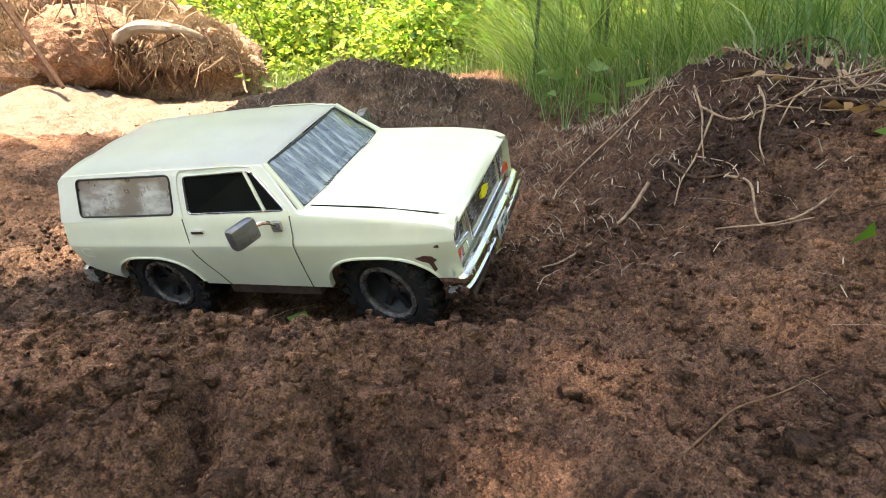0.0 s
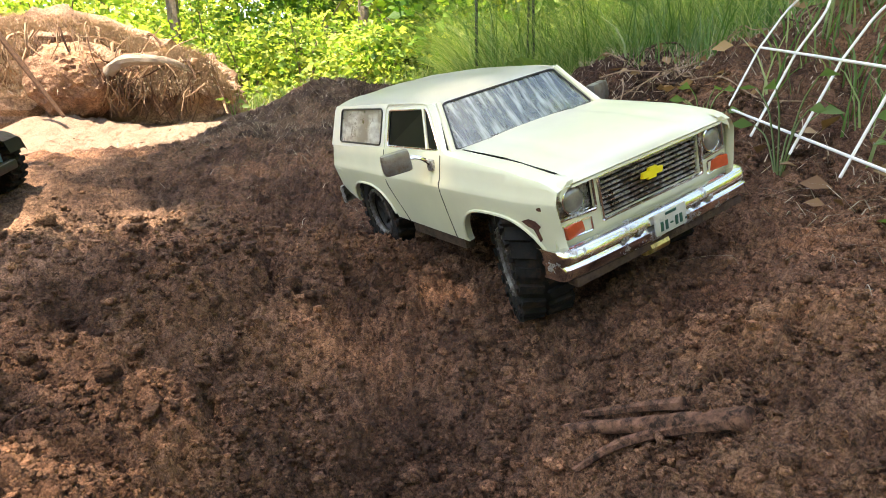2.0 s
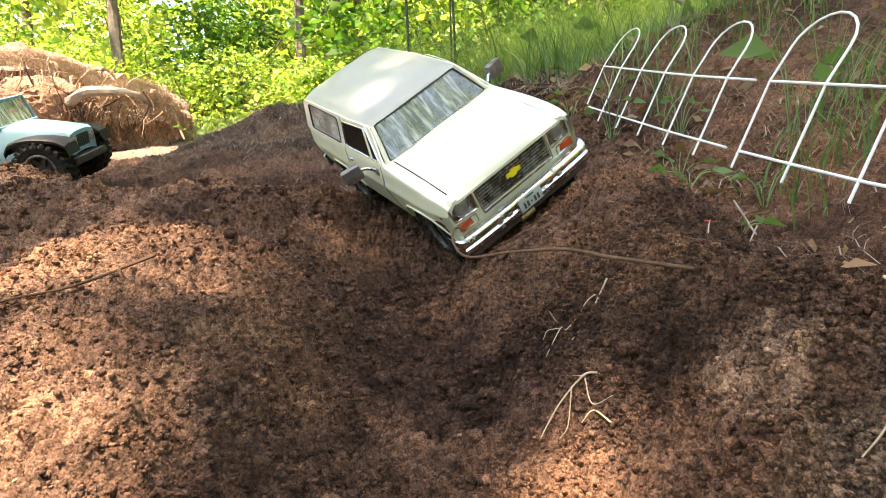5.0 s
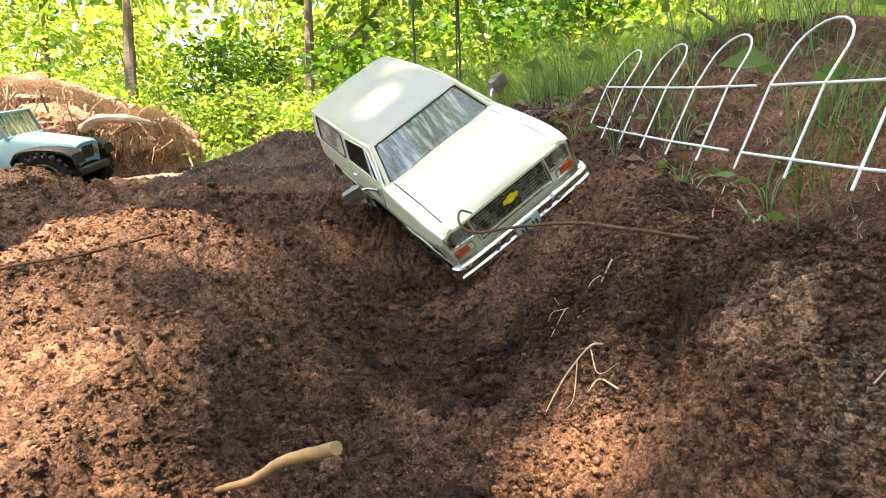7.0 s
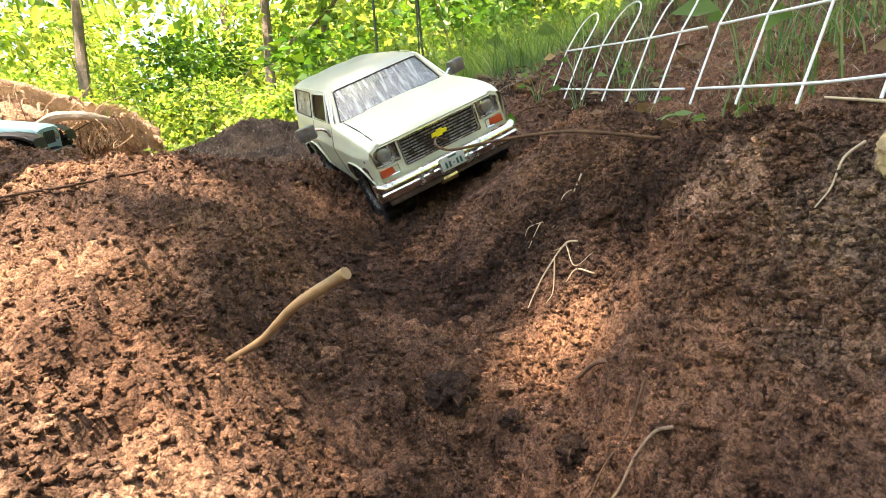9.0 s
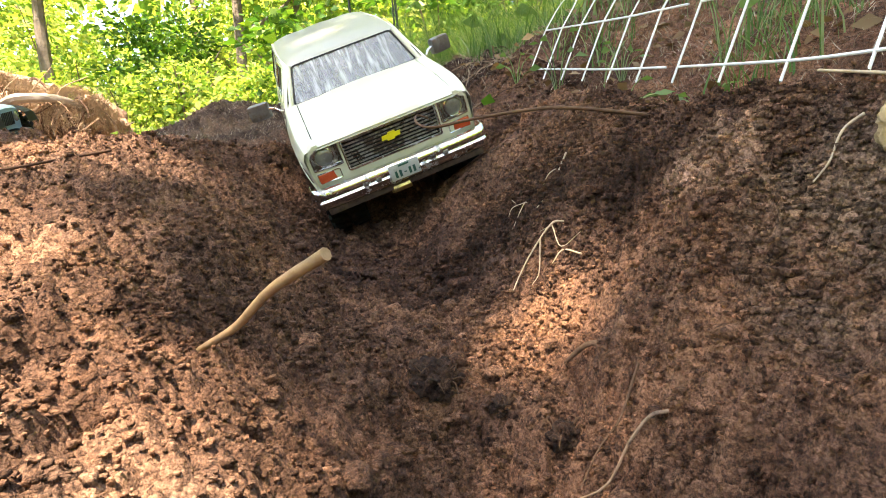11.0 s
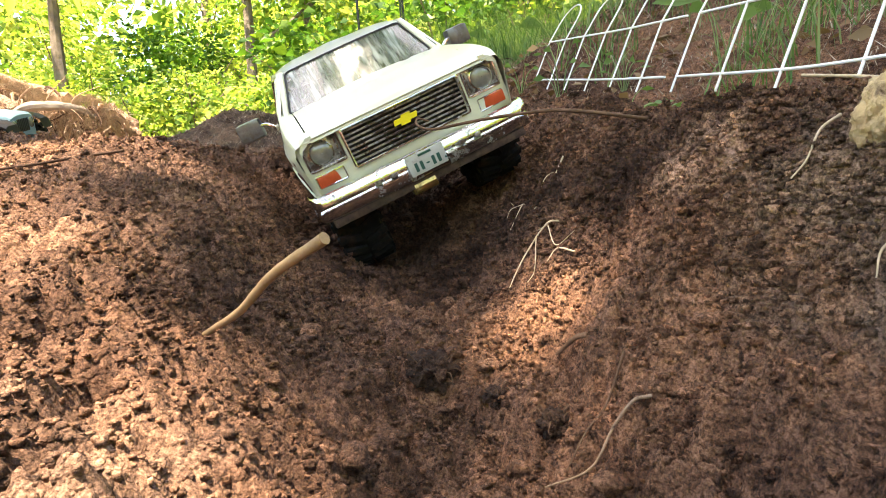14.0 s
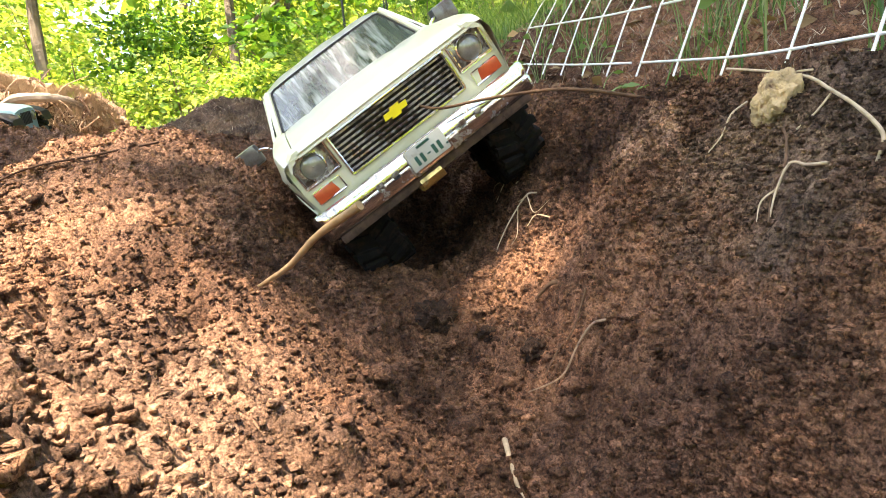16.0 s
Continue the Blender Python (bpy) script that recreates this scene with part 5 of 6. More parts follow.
def build_truck():
    ob = empty("model_truck")
    # Lower body: two sides, fender tops, tail.
    xs = sorted(set(list(np.linspace(-0.26, 0.206, 60)) + [xc + s * 0.06 * q for xc in (0.127, -0.15) for s in (-1, 1) for q in (1.0, 0.985, 0.95, 0.9, 0.82, 0.7, 0.5)]))
    zs = [-0.006, 0.004, 0.012, 0.02, 0.028, 0.036, 0.044, 0.0505, 0.0525, 0.0555, 0.062, 0.07, 0.1]
    for s in (-1, 1):
        bm = bmesh.new()
        rows = []
        for x in xs:
            t, lo, hi = plan_taper(x), sill_z(x), belt_z(x)
            row = []
            for z in zs:
                z = min(max(z, lo), hi)
                row.append((x, s * body_half(z) * t, z))
            inner = 0.0805 if x > 0.058 else 0.0915
            row.append((x, s * body_half(hi) * t * 0.985, hi + 0.0018))
            row.append((x, s * (body_half(hi) * t * 0.5 + inner * 0.5), hi + 0.003))
            row.append((x, s * min(inner, body_half(hi) * t * 0.93), hi + 0.003))
            # Turned-in lower edge gives the sheet its thickness.
            row = [(x, s * (body_half(lo) * t - 0.006), lo + 0.001)] + row
            rows.append([bm.verts.new(p) for p in row])
        quads(bm, rows)
        for xc in (0.127, -0.15):
            arch = [(x, s * (body_half(sill_z(x)) * plan_taper(x) + 0.0006), sill_z(x)) for x in np.linspace(xc - 0.0597, xc + 0.0597, 40)]
            tube(bm, arch, 0.0015, segs=6)
        bmesh.ops.remove_doubles(bm, verts=bm.verts, dist=0.00002)
        bmesh.ops.dissolve_degenerate(bm, edges=bm.edges, dist=0.00001)
        part("body_side", bm, CREAM, ob, "cream-painted body side, dusty below", sharp=28)
    bm = bmesh.new()
    tail = [[bm.verts.new((-0.26, y * body_half(z) * 0.965, z)) for y in (-1, -0.5, 0, 0.5, 1)] for z in (0.022, 0.04, 0.052, 0.079)]
    quads(bm, tail)
    part("tailgate", bm, CREAM, ob)
    bm = bmesh.new()
    # Cowl below the windscreen.
    cowl = [[bm.verts.new((x, y, z + 0.002 * (1 - (y / 0.09) ** 2))) for y in np.linspace(-0.088, 0.088, 13)] for x, z in ((0.05, 0.0795), (0.058, 0.0805), (0.0665, 0.0803))]
    quads(bm, cowl)
    part("cowl", bm, CREAM, ob)
    # Front panel round lamps and grille.
    def face(u, v, d):
        return Vector((0.2035 - d - 0.006 * max(0, abs(u) - 0.07) / 0.025 - 0.06 * max(0.0, 0.03 - v), u, v))
    front = bmesh.new()
    sheet(front, rounded([(-0.0955, -0.004), (0.0955, -0.004), (0.0945, 0.061), (-0.0945, 0.061)], 0.004),
          [rounded([(-0.054, 0.0255), (0.054, 0.0255), (0.054, 0.0585), (-0.054, 0.0585)], 0.002)]
          + [[(s * u, v) for u, v in [(0.0585, 0.0355), (0.0905, 0.0355), (0.0905, 0.0595), (0.0585, 0.0595)]] for s in (-1, 1)], face, 0.004)
    part("front_panel", front, CREAM, ob, sharp=28)
    # Hood with a rolled front edge and raised middle.
    bm = bmesh.new()
    ys = np.linspace(-0.0795, 0.0795, 23)
    rows = []
    for x in list(np.linspace(0.067, 0.19, 14)) + [0.197, 0.202, 0.2055, 0.207, 0.2065]:
        roll = keyed(x, [(0.19, 0), (0.197, 0.0008), (0.202, 0.0025), (0.2055, 0.005)])
        row = []
        for i, y in enumerate(ys):
            z = keyed(x, [(0.067, 0.0805), (0.13, 0.0765), (0.19, 0.0685), (0.207, 0.0665)]) + 0.0035 * (1 - (y / 0.085) ** 2) - roll
            z -= 0.0013 * math.exp(-((abs(y) - 0.05) / 0.004) ** 2)
            if x in (0.207, 0.2065):
                z = keyed(x, [(0.2065, 0.0592), (0.207, 0.0615)])
            row.append(bm.verts.new((x, y, z)))
        rows.append(row)
    rows[-1], rows[-2] = rows[-2], rows[-1]
    quads(bm, rows[:-1])
    hood_skirt = [[bm.verts.new((v.co.x, v.co.y, v.co.z)) for v in rows[-3]], [bm.verts.new((0.2072, y * 1.0, 0.0625)) for y in ys], [bm.verts.new((0.2045, y * 1.0, 0.0588)) for y in ys]]
    quads(bm, hood_skirt)
    bmesh.ops.remove_doubles(bm, verts=bm.verts, dist=0.00003)
    hood = part("hood", bm, CREAM, ob, "dented cream hood", sharp=50)
    # Fender noses joining hood and lamps.
    for s in (-1, 1):
        bm = bmesh.new()
        rows = []
        for x, dz in ((0.19, 0.0), (0.197, -0.0004), (0.202, -0.0012), (0.2055, -0.003), (0.2055, -0.008)):
            hi = 0.0665 + dz
            rows.append([bm.verts.new((x, s * y * (1 if y < 0.085 else plan_taper(x)), hi + e)) for y, e in ((0.0775, 0.0012), (0.083, 0.001), (0.09, 0.0), (0.0955, -0.0025), (0.0985, -0.008))])
        quads(bm, rows)
        part("fender_cap", bm, CREAM, ob)
    bm = bmesh.new()
    for i in range(26):
        box(bm, 0.0655, -0.045 + i * 0.0036, 0.0832, 0.005, 0.0012, 0.0006)
    part("cowl_vent", bm, GROOVE, ob, "row of fine dark vent slots")
    # Shut lines.
    for s in (-1, 1):
        def on(x, z):
            return (x, s * (body_half(z) * plan_taper(x) + 0.0001), z)
        for pts in ([on(0.0515, 0.0795), on(0.0505, 0.06), on(0.0495, 0.0525), on(0.0475, 0.03), on(0.0445, -0.004)],
                    [on(-0.078, 0.0795), on(-0.077, 0.06), on(-0.0765, 0.045), on(-0.072, 0.03), on(-0.064, 0.014), on(-0.057, -0.004)]):
            bm = bmesh.new()
            tube(bm, spline(pts, 4), 0.00055, segs=5)
            part("shut_line", bm, GROOVE, ob)
        bm = bmesh.new()
        box(bm, -0.061, s * 0.1005, 0.0665, 0.016, 0.0035, 0.0035, 0.001)
        part("door_handle", bm, CHROME, ob)
        bm = bmesh.new()
        loop_tube(bm, [on(x, z) for x, z in rounded([(-0.243, 0.037), (-0.228, 0.037), (-0.228, 0.048), (-0.243, 0.048)], 0.002, 3)], 0.0005, 5)
        part("fuel_flap", bm, CREAM, ob)
        bm = bmesh.new()
        box(bm, 0.1885, s * 0.0985, 0.0478, 0.0075, 0.003, 0.0035, 0.001)
        part("side_marker", bm, CHROME, ob, "small scuffed side marker")
    # Torn, rusty corner of the front wheel arch.
    bm = bmesh.new()
    rnd = random.Random(9)
    loop = [(0.168, 0.036), (0.176, 0.0385), (0.183, 0.0372), (0.186, 0.033), (0.1835, 0.03), (0.1842, 0.022), (0.181, 0.0195), (0.1805, 0.026), (0.1785, 0.0305), (0.1735, 0.032)]
    vs = [bm.verts.new((x + rnd.uniform(-1, 1) * 0.0006, -(body_half(z) * plan_taper(x) + 0.0009), z)) for x, z in loop]
    f = bm.faces.new(vs)
    for v in bmesh.ops.extrude_face_region(bm, geom=[f])["geom"]:
        if isinstance(v, bmesh.types.BMVert):
            v.co.y += 0.0015
    bmesh.ops.triangulate(bm, faces=bm.faces)
    part("torn_patch", bm, RUST, ob, "torn rusty patch on the arch")
    # Hard top: sides with openings, roof, pillars.
    quarter = rounded([(-0.223, 0.0838), (-0.0885, 0.0834), (-0.0835, 0.1205), (-0.2165, 0.122)], 0.006)
    door = rounded([(-0.069, 0.0835), (0.047, 0.0835), (0.0125, 0.1175), (-0.066, 0.1185)], 0.005)
    side_outline = [(-0.258, 0.0785), (-0.25, 0.105), (-0.246, 0.12), (-0.238, 0.126), (-0.1, 0.1255), (0.02, 0.1215), (0.0265, 0.1195), (0.0615, 0.0785)]
    bm = bmesh.new()
    for s in (-1, 1):
        sb = bmesh.new()
        sheet(sb, side_outline, [quarter, door], lambda u, v, d, s=s: Vector((u, s * (house_half(u, v) - d), v)), 0.0025)
        me = bpy.data.meshes.new("t")
        sb.to_mesh(me)
        sb.free()
        bm.from_mesh(me)
        bpy.data.meshes.remove(me)
    tail = [[bm.verts.new((x, y * house_half(-0.25, z), z)) for y in (-1, -0.5, 0, 0.5, 1)] for x, z in ((-0.258, 0.0785), (-0.25, 0.105), (-0.246, 0.12), (-0.238, 0.1258))]
    quads(bm, tail)
    part("hardtop_side", bm, WHITE, ob, "white hard top", sharp=50)
    bm = bmesh.new()
    rows = []
    for x in [-0.247, -0.244, -0.238, -0.225] + list(np.linspace(-0.2, 0.0, 11)) + [0.012, 0.019, 0.0235, 0.0255, 0.0262]:
        ze = keyed(x, [(-0.247, 0.1215), (-0.244, 0.1245), (-0.238, 0.1262), (-0.1, 0.1255), (0.0, 0.1228), (0.0262, 0.1198)])
        rise = keyed(x, [(-0.247, 0.0005), (-0.244, 0.003), (-0.238, 0.0052), (-0.2, 0.0078), (-0.08, 0.0088), (0.0, 0.0066), (0.0235, 0.003), (0.0262, 0.0006)])
        row = []
        half = house_half(x, ze) + 0.0004
        for k in range(-12, 13):
            q = k / 12
            row.append(bm.verts.new((x, half * q * (1 if abs(q) < 0.98 else 1.0), ze - 0.002 * (abs(q) > 0.98) + rise * (1 - abs(q) ** 3.2) + 0.0006 * math.cos(q * 9) * (rise > 0.004))))
        rows.append(row)
    quads(bm, rows)
    bmesh.ops.solidify(bm, geom=bm.faces, thickness=0.0015)
    part("roof", bm, WHITE, ob, "white roof, softly crowned")
    # Windscreen with seal.
    low, high = (0.0602, 0.0822, 0.0803), (0.0258, 0.0672, 0.1196)
    def screen(u, v, d):
        t = (v + 1) / 2
        half = low[1] + (high[1] - low[1]) * t
        bow = 0.006 * (1 - u * u)
        return Vector((low[0] + (high[0] - low[0]) * t + bow - d * 0.77, u * half, low[2] + (high[2] - low[2]) * t + 0.001 * (1 - u * u) - d * 0.64))
    bm = bmesh.new()
    quads(bm, [[bm.verts.new(screen(u, v, 0.0006)) for u in np.linspace(-1, 1, 15)] for v in np.linspace(-1, 1, 7)])
    bmesh.ops.solidify(bm, geom=bm.faces, thickness=0.0008)
    pane = part("windscreen", bm, GLASS, ob, "reflecting windscreen with painted reflection streaks")
    pane.visible_shadow = False
    seal = bmesh.new()
    edge = [(-1, v) for v in np.linspace(-0.9, 0.9, 5)] + [(-0.97, 0.98)] + [(u, 1) for u in np.linspace(-0.93, 0.93, 11)] + [(0.97, 0.98)] + [(1, v) for v in np.linspace(0.9, -0.9, 5)] + [(0.97, -0.98)] + [(u, -1) for u in np.linspace(0.93, -0.93, 11)] + [(-0.97, -0.98)]
    loop_tube(seal, [screen(u, v, 0) for u, v in edge], 0.0011)
    part("windscreen_seal", seal, BLACK, ob)
    for s in (-1, 1):
        bm = bmesh.new()
        tube(bm, [(0.0612, s * 0.0872, 0.0785), (0.044, s * 0.079, 0.1), (0.0262, s * 0.0715, 0.1205)], 0.0034, 0.003, 8)
        part("screen_pillar", bm, CREAM, ob)
        # Side panes, trims and the vent-window bar.
        for nm, loop, mat, trim in (("quarter_window", quarter, DUSTGLASS, BLACK), ("door_window", door, CABINDARK, CHROME)):
            bm = bmesh.new()
            f = bm.faces.new([bm.verts.new((u, s * (house_half(u, v) - 0.0012), v)) for u, v in loop])
            bmesh.ops.triangulate(bm, faces=[f])
            bmesh.ops.solidify(bm, geom=bm.faces, thickness=0.0006)
            pane = part(nm, bm, mat, ob, smooth=False)
            pane.visible_shadow = False
            t = bmesh.new()
            loop_tube(t, [(u, s * (house_half(u, v) + 0.0002), v) for u, v in loop], 0.0011 if nm == "quarter_window" else 0.0009)
            part("trim", t, trim, pane)
        bm = bmesh.new()
        tube(bm, [(0.024, s * (house_half(0.024, 0.0835) + 0.0002), 0.0835), (0.006, s * (house_half(0.006, 0.118) + 0.0002), 0.118)], 0.0018, segs=6)
        part("vent_bar", bm, CREAM, ob)
        # Door frame bead.
        bm = bmesh.new()
        tube(bm, spline([(x, s * (house_half(x, z) + 0.0003), z) for x, z in ((-0.0765, 0.079), (-0.0755, 0.11), (-0.069, 0.1235), (-0.05, 0.1245), (0.005, 0.1222), (0.02, 0.114), (0.054, 0.0795))], 4), 0.0007, segs=5)
        part("door_bead", bm, CREAM, ob)
        # Mirror.
        bm = bmesh.new()
        box(bm, 0.022, s * 0.127, 0.0805, 0.013, 0.028, 0.021, 0.0045, Matrix.Rotation(radians(14 * s), 4, "Z"))
        mirror = part("mirror", bm, MIRROR, ob, "scuffed dark chrome wing mirror")
        bm = bmesh.new()
        tube(bm, spline([(0.026, s * 0.118, 0.082), (0.031, s * 0.11, 0.081), (0.035, s * 0.104, 0.077), (0.036, s * 0.0985, 0.07)], 4), 0.0019, segs=7)
        part("arm", bm, CHROME, mirror)
        bm = bmesh.new()
        box(bm, 0.036, s * 0.0995, 0.0705, 0.011, 0.004, 0.011, 0.0012)
        part("bracket", bm, MUDDY_CHROME, mirror)
    # Interior.
    bm = bmesh.new()
    box(bm, -0.1, 0, 0.045, 0.29, 0.17, 0.004)
    box(bm, 0.045, 0, 0.066, 0.02, 0.165, 0.022, 0.004)
    for s in (-1, 1):
        box(bm, -0.045, s * 0.04, 0.07, 0.014, 0.05, 0.06, 0.005, Matrix.Rotation(radians(-12), 4, "Y"))
        box(bm, -0.015, s * 0.04, 0.05, 0.05, 0.05, 0.014, 0.004)
    part("interior", bm, BLACK, ob)
    # Grille.
    bm = bmesh.new()
    box(bm, 0.194, 0, 0.042, 0.003, 0.112, 0.036)
    grille = part("grille", bm, BLACK, ob, "black grille behind fine chrome bars")
    bm = bmesh.new()
    loop_tube(bm, [(0.2048, u, v) for u, v in rounded([(-0.0545, 0.0253), (0.0545, 0.0253), (0.0545, 0.0588), (-0.0545, 0.0588)], 0.002, 3)], 0.0013)
    part("grille_frame", bm, CHROME, grille)
    for k in range(8):
        bm = bmesh.new()
        box(bm, 0.2005, 0, 0.0285 + k * 0.0039, 0.0025, 0.107, 0.0015)
        part("bar", bm, MUDDY_CHROME, grille)
    for k in range(11):
        bm = bmesh.new()
        box(bm, 0.1995, -0.049 + k * 0.0098, 0.042, 0.0025, 0.0009, 0.032)
        part("upright_bar", bm, BLACK, grille)
    bm = bmesh.new()
    vs = [(-0.0105, -0.0022), (-0.0042, -0.0022), (-0.0042, -0.0042), (0.0042, -0.0042), (0.0042, -0.0022), (0.0105, -0.0022), (0.0105, 0.0022), (0.0042, 0.0022), (0.0042, 0.0042), (-0.0042, 0.0042), (-0.0042, 0.0022), (-0.0105, 0.0022)]
    f = bm.faces.new([bm.verts.new((0.2055, y + 0.0012 * z / 0.0042, 0.0442 + z)) for y, z in vs])
    e = bmesh.ops.extrude_face_region(bm, geom=[f])
    for v in e["geom"]:
        if isinstance(v, bmesh.types.BMVert):
            v.co.x -= 0.003
    part("badge", bm, YELLOW, grille, "plain yellow badge", smooth=False)
    # Lamps and turn signals.
    for s in (-1, 1):
        bm = bmesh.new()
        box(bm, 0.1955, s * 0.0745, 0.0475, 0.003, 0.033, 0.025, 0.0005)
        lamp = part("headlight", bm, MUDDY_CHROME, ob)
        bm = bmesh.new()
        loop_tube(bm, [(0.2032 - 0.0045 * (abs(u) > 0.08), u, v) for u, v in rounded([(s * 0.0585, 0.0357), (s * 0.0903, 0.0357), (s * 0.0903, 0.0593), (s * 0.0585, 0.0593)], 0.0015, 3)], 0.0011)
        part("bezel", bm, CHROME, lamp)
        for r, x0, mat, nm in ((0.0108, 0.199, CHROME, "ring"), (0.0093, 0.2002, LENS, "lens")):
            bm = bmesh.new()
            prof = [(r, -0.004), (r, 0.0), (r * 0.85, 0.0012), (r * 0.5, 0.0022), (0.0004, 0.0026)] if nm == "lens" else [(r, -0.004), (r, 0.0008), (r * 0.9, 0.0014), (r * 0.84, 0.0004)]
            lathe(bm, prof, 22)
            for v in bm.verts:
                v.co = Vector((x0 + v.co.y, s * 0.0755 + v.co.x, 0.0478 + v.co.z))
            part(nm, bm, mat, lamp)
        bm = bmesh.new()
        for k in range(3):
            box(bm, 0.1985, s * 0.0615, 0.041 + 0.006 * k, 0.003, 0.0012, 0.004)
        box(bm, 0.1985, s * 0.0745, 0.0372, 0.003, 0.03, 0.0012)
        part("lamp_trim", bm, CHROME, lamp)
        bm = bmesh.new()
        box(bm, 0.2002, s * 0.0768, 0.0263, 0.0035, 0.025, 0.0098, 0.0012, Matrix.Rotation(radians(-10 * s), 4, "Z"))
        sig = part("turn_signal", bm, ORANGE, ob, "orange turn signal")
        bm = bmesh.new()
        loop_tube(bm, [(0.2028 - 0.004 * (abs(u) - 0.064) / 0.026, u, v) for u, v in rounded([(s * 0.0642, 0.0211), (s * 0.0894, 0.0211), (s * 0.0894, 0.0315), (s * 0.0642, 0.0315)], 0.001, 2)], 0.0007, 5)
        part("rim", bm, CHROME, sig)
    # Bumpers.
    for nm, x0, sgn, mat in (("front_bumper", 0.214, 1, CHROME), ("rear_bumper", -0.272, -1, MUDDY_CHROME)):
        bm = bmesh.new()
        rows = []
        zc = 0.0055 if sgn > 0 else 0.008
        for k in range(-16, 17):
            q = k / 16
            y = 0.103 * math.sin(q * math.pi / 2 * 0.98) ** 1 if abs(q) < 1 else 0.103 * q
            back = 0.006 * abs(q) ** 2.5 + (0.02 if abs(q) == 1 else 0.007 * max(0, abs(q) - 0.85) / 0.15)
            prof = [(-0.010, -0.0115), (-0.002, -0.0115), (0.0, -0.0085), (0.0012, -0.002), (-0.0018, -0.0002), (-0.0018, 0.0012), (0.0008, 0.003), (0.0002, 0.009), (-0.003, 0.0115), (-0.010, 0.0115)]
            rows.append([bm.verts.new((x0 + sgn * (px - back), y, zc + pz)) for px, pz in prof])
        quads(bm, rows)
        bump = part(nm, bm, mat, ob, "chrome bumper caked with mud" if sgn > 0 else "muddy chrome rear bumper", sharp=60)
        if sgn > 0:
            bm = bmesh.new()
            box(bm, 0.205, 0, -0.0095, 0.012, 0.186, 0.007, 0.002)
            part("lower_lip", bm, MUD, bump, "mud-caked lower lip")
            for y in (-0.045, -0.03, 0.035, 0.05):
                bm = bmesh.new()
                box(bm, 0.2135, y, 0.0075, 0.003, 0.006, 0.004, 0.001)
                part("bolt", bm, MUDDY_CHROME, bump)
            bm = bmesh.new()
            box(bm, 0.2168, 0, 0.0075, 0.0016, 0.0345, 0.0178, 0.0006)
            plate = part("number_plate", bm, PLATE, ob, "small white plate with green bars")
            for y, z, w, h in ((0.0, 0.014, 0.012, 0.002), (-0.0105, 0.0052, 0.0028, 0.0075), (-0.0055, 0.0052, 0.0028, 0.0075), (0.0055, 0.0052, 0.0028, 0.0075), (0.0105, 0.0052, 0.0028, 0.0075), (0.0, 0.0052, 0.003, 0.0012), (-0.016, 0.003, 0.0016, 0.0016)):
                bm = bmesh.new()
                box(bm, 0.2178, -y, z, 0.0006, w, h)
                part("bar", bm, INK, plate)
    # Chassis, axles, winch.
    bm = bmesh.new()
    for s in (-1, 1):
        box(bm, -0.02, s * 0.035, -0.004, 0.42, 0.008, 0.014, 0.001)
    box(bm, 0.0, 0, -0.006, 0.12, 0.06, 0.02, 0.003)
    box(bm, -0.02, 0, 0.018, 0.4, 0.15, 0.006)
    part("chassis", bm, BLACK, ob)
    for s in (-1, 1):
        bm = bmesh.new()
        box(bm, -0.012, s * 0.083, -0.012, 0.115, 0.012, 0.014, 0.003)
        part("rock_slider", bm, MUD, ob, "mud-caked side slider")
    bm = bmesh.new()
    box(bm, 0.2, -0.008, -0.013, 0.014, 0.024, 0.012, 0.002)
    tube(bm, [(0.2075, -0.018, -0.0125), (0.2075, 0.002, -0.0125)], 0.005, segs=10)
    part("winch", bm, BRASS, ob, "small brass winch drum")
    wheels = []
    for nm, x in AXLES.items():
        bm = bmesh.new()
        tube(bm, [(x, -0.055, -0.016), (x, 0.055, -0.016)], 0.007, segs=10)
        rough_ball(bm, x, -0.012 if nm == "front" else 0, -0.016, 0.016, 0.014, 0.016, 2, 0.05, 2)
        part("axle", bm, TYRE, ob)
        for s in (-1, 1):
            bm = bmesh.new()
            tube(bm, [(x - 0.012, s * 0.046, -0.012), (x - 0.02, s * 0.042, 0.035)], 0.005, segs=8)
            part("shock", bm, BRASS if nm == "front" else BLACK, ob)
            w = make_wheel(ob, side=s)
            w.location = (x, s * 0.0745, -0.014)
            wheels.append((w, nm, s, x))
    tagged(ob, "muddy cream-white model off-road truck with white hard top", "model truck")
    return ob, wheels


TRUCK, TRUCK_WHEELS = build_truck()


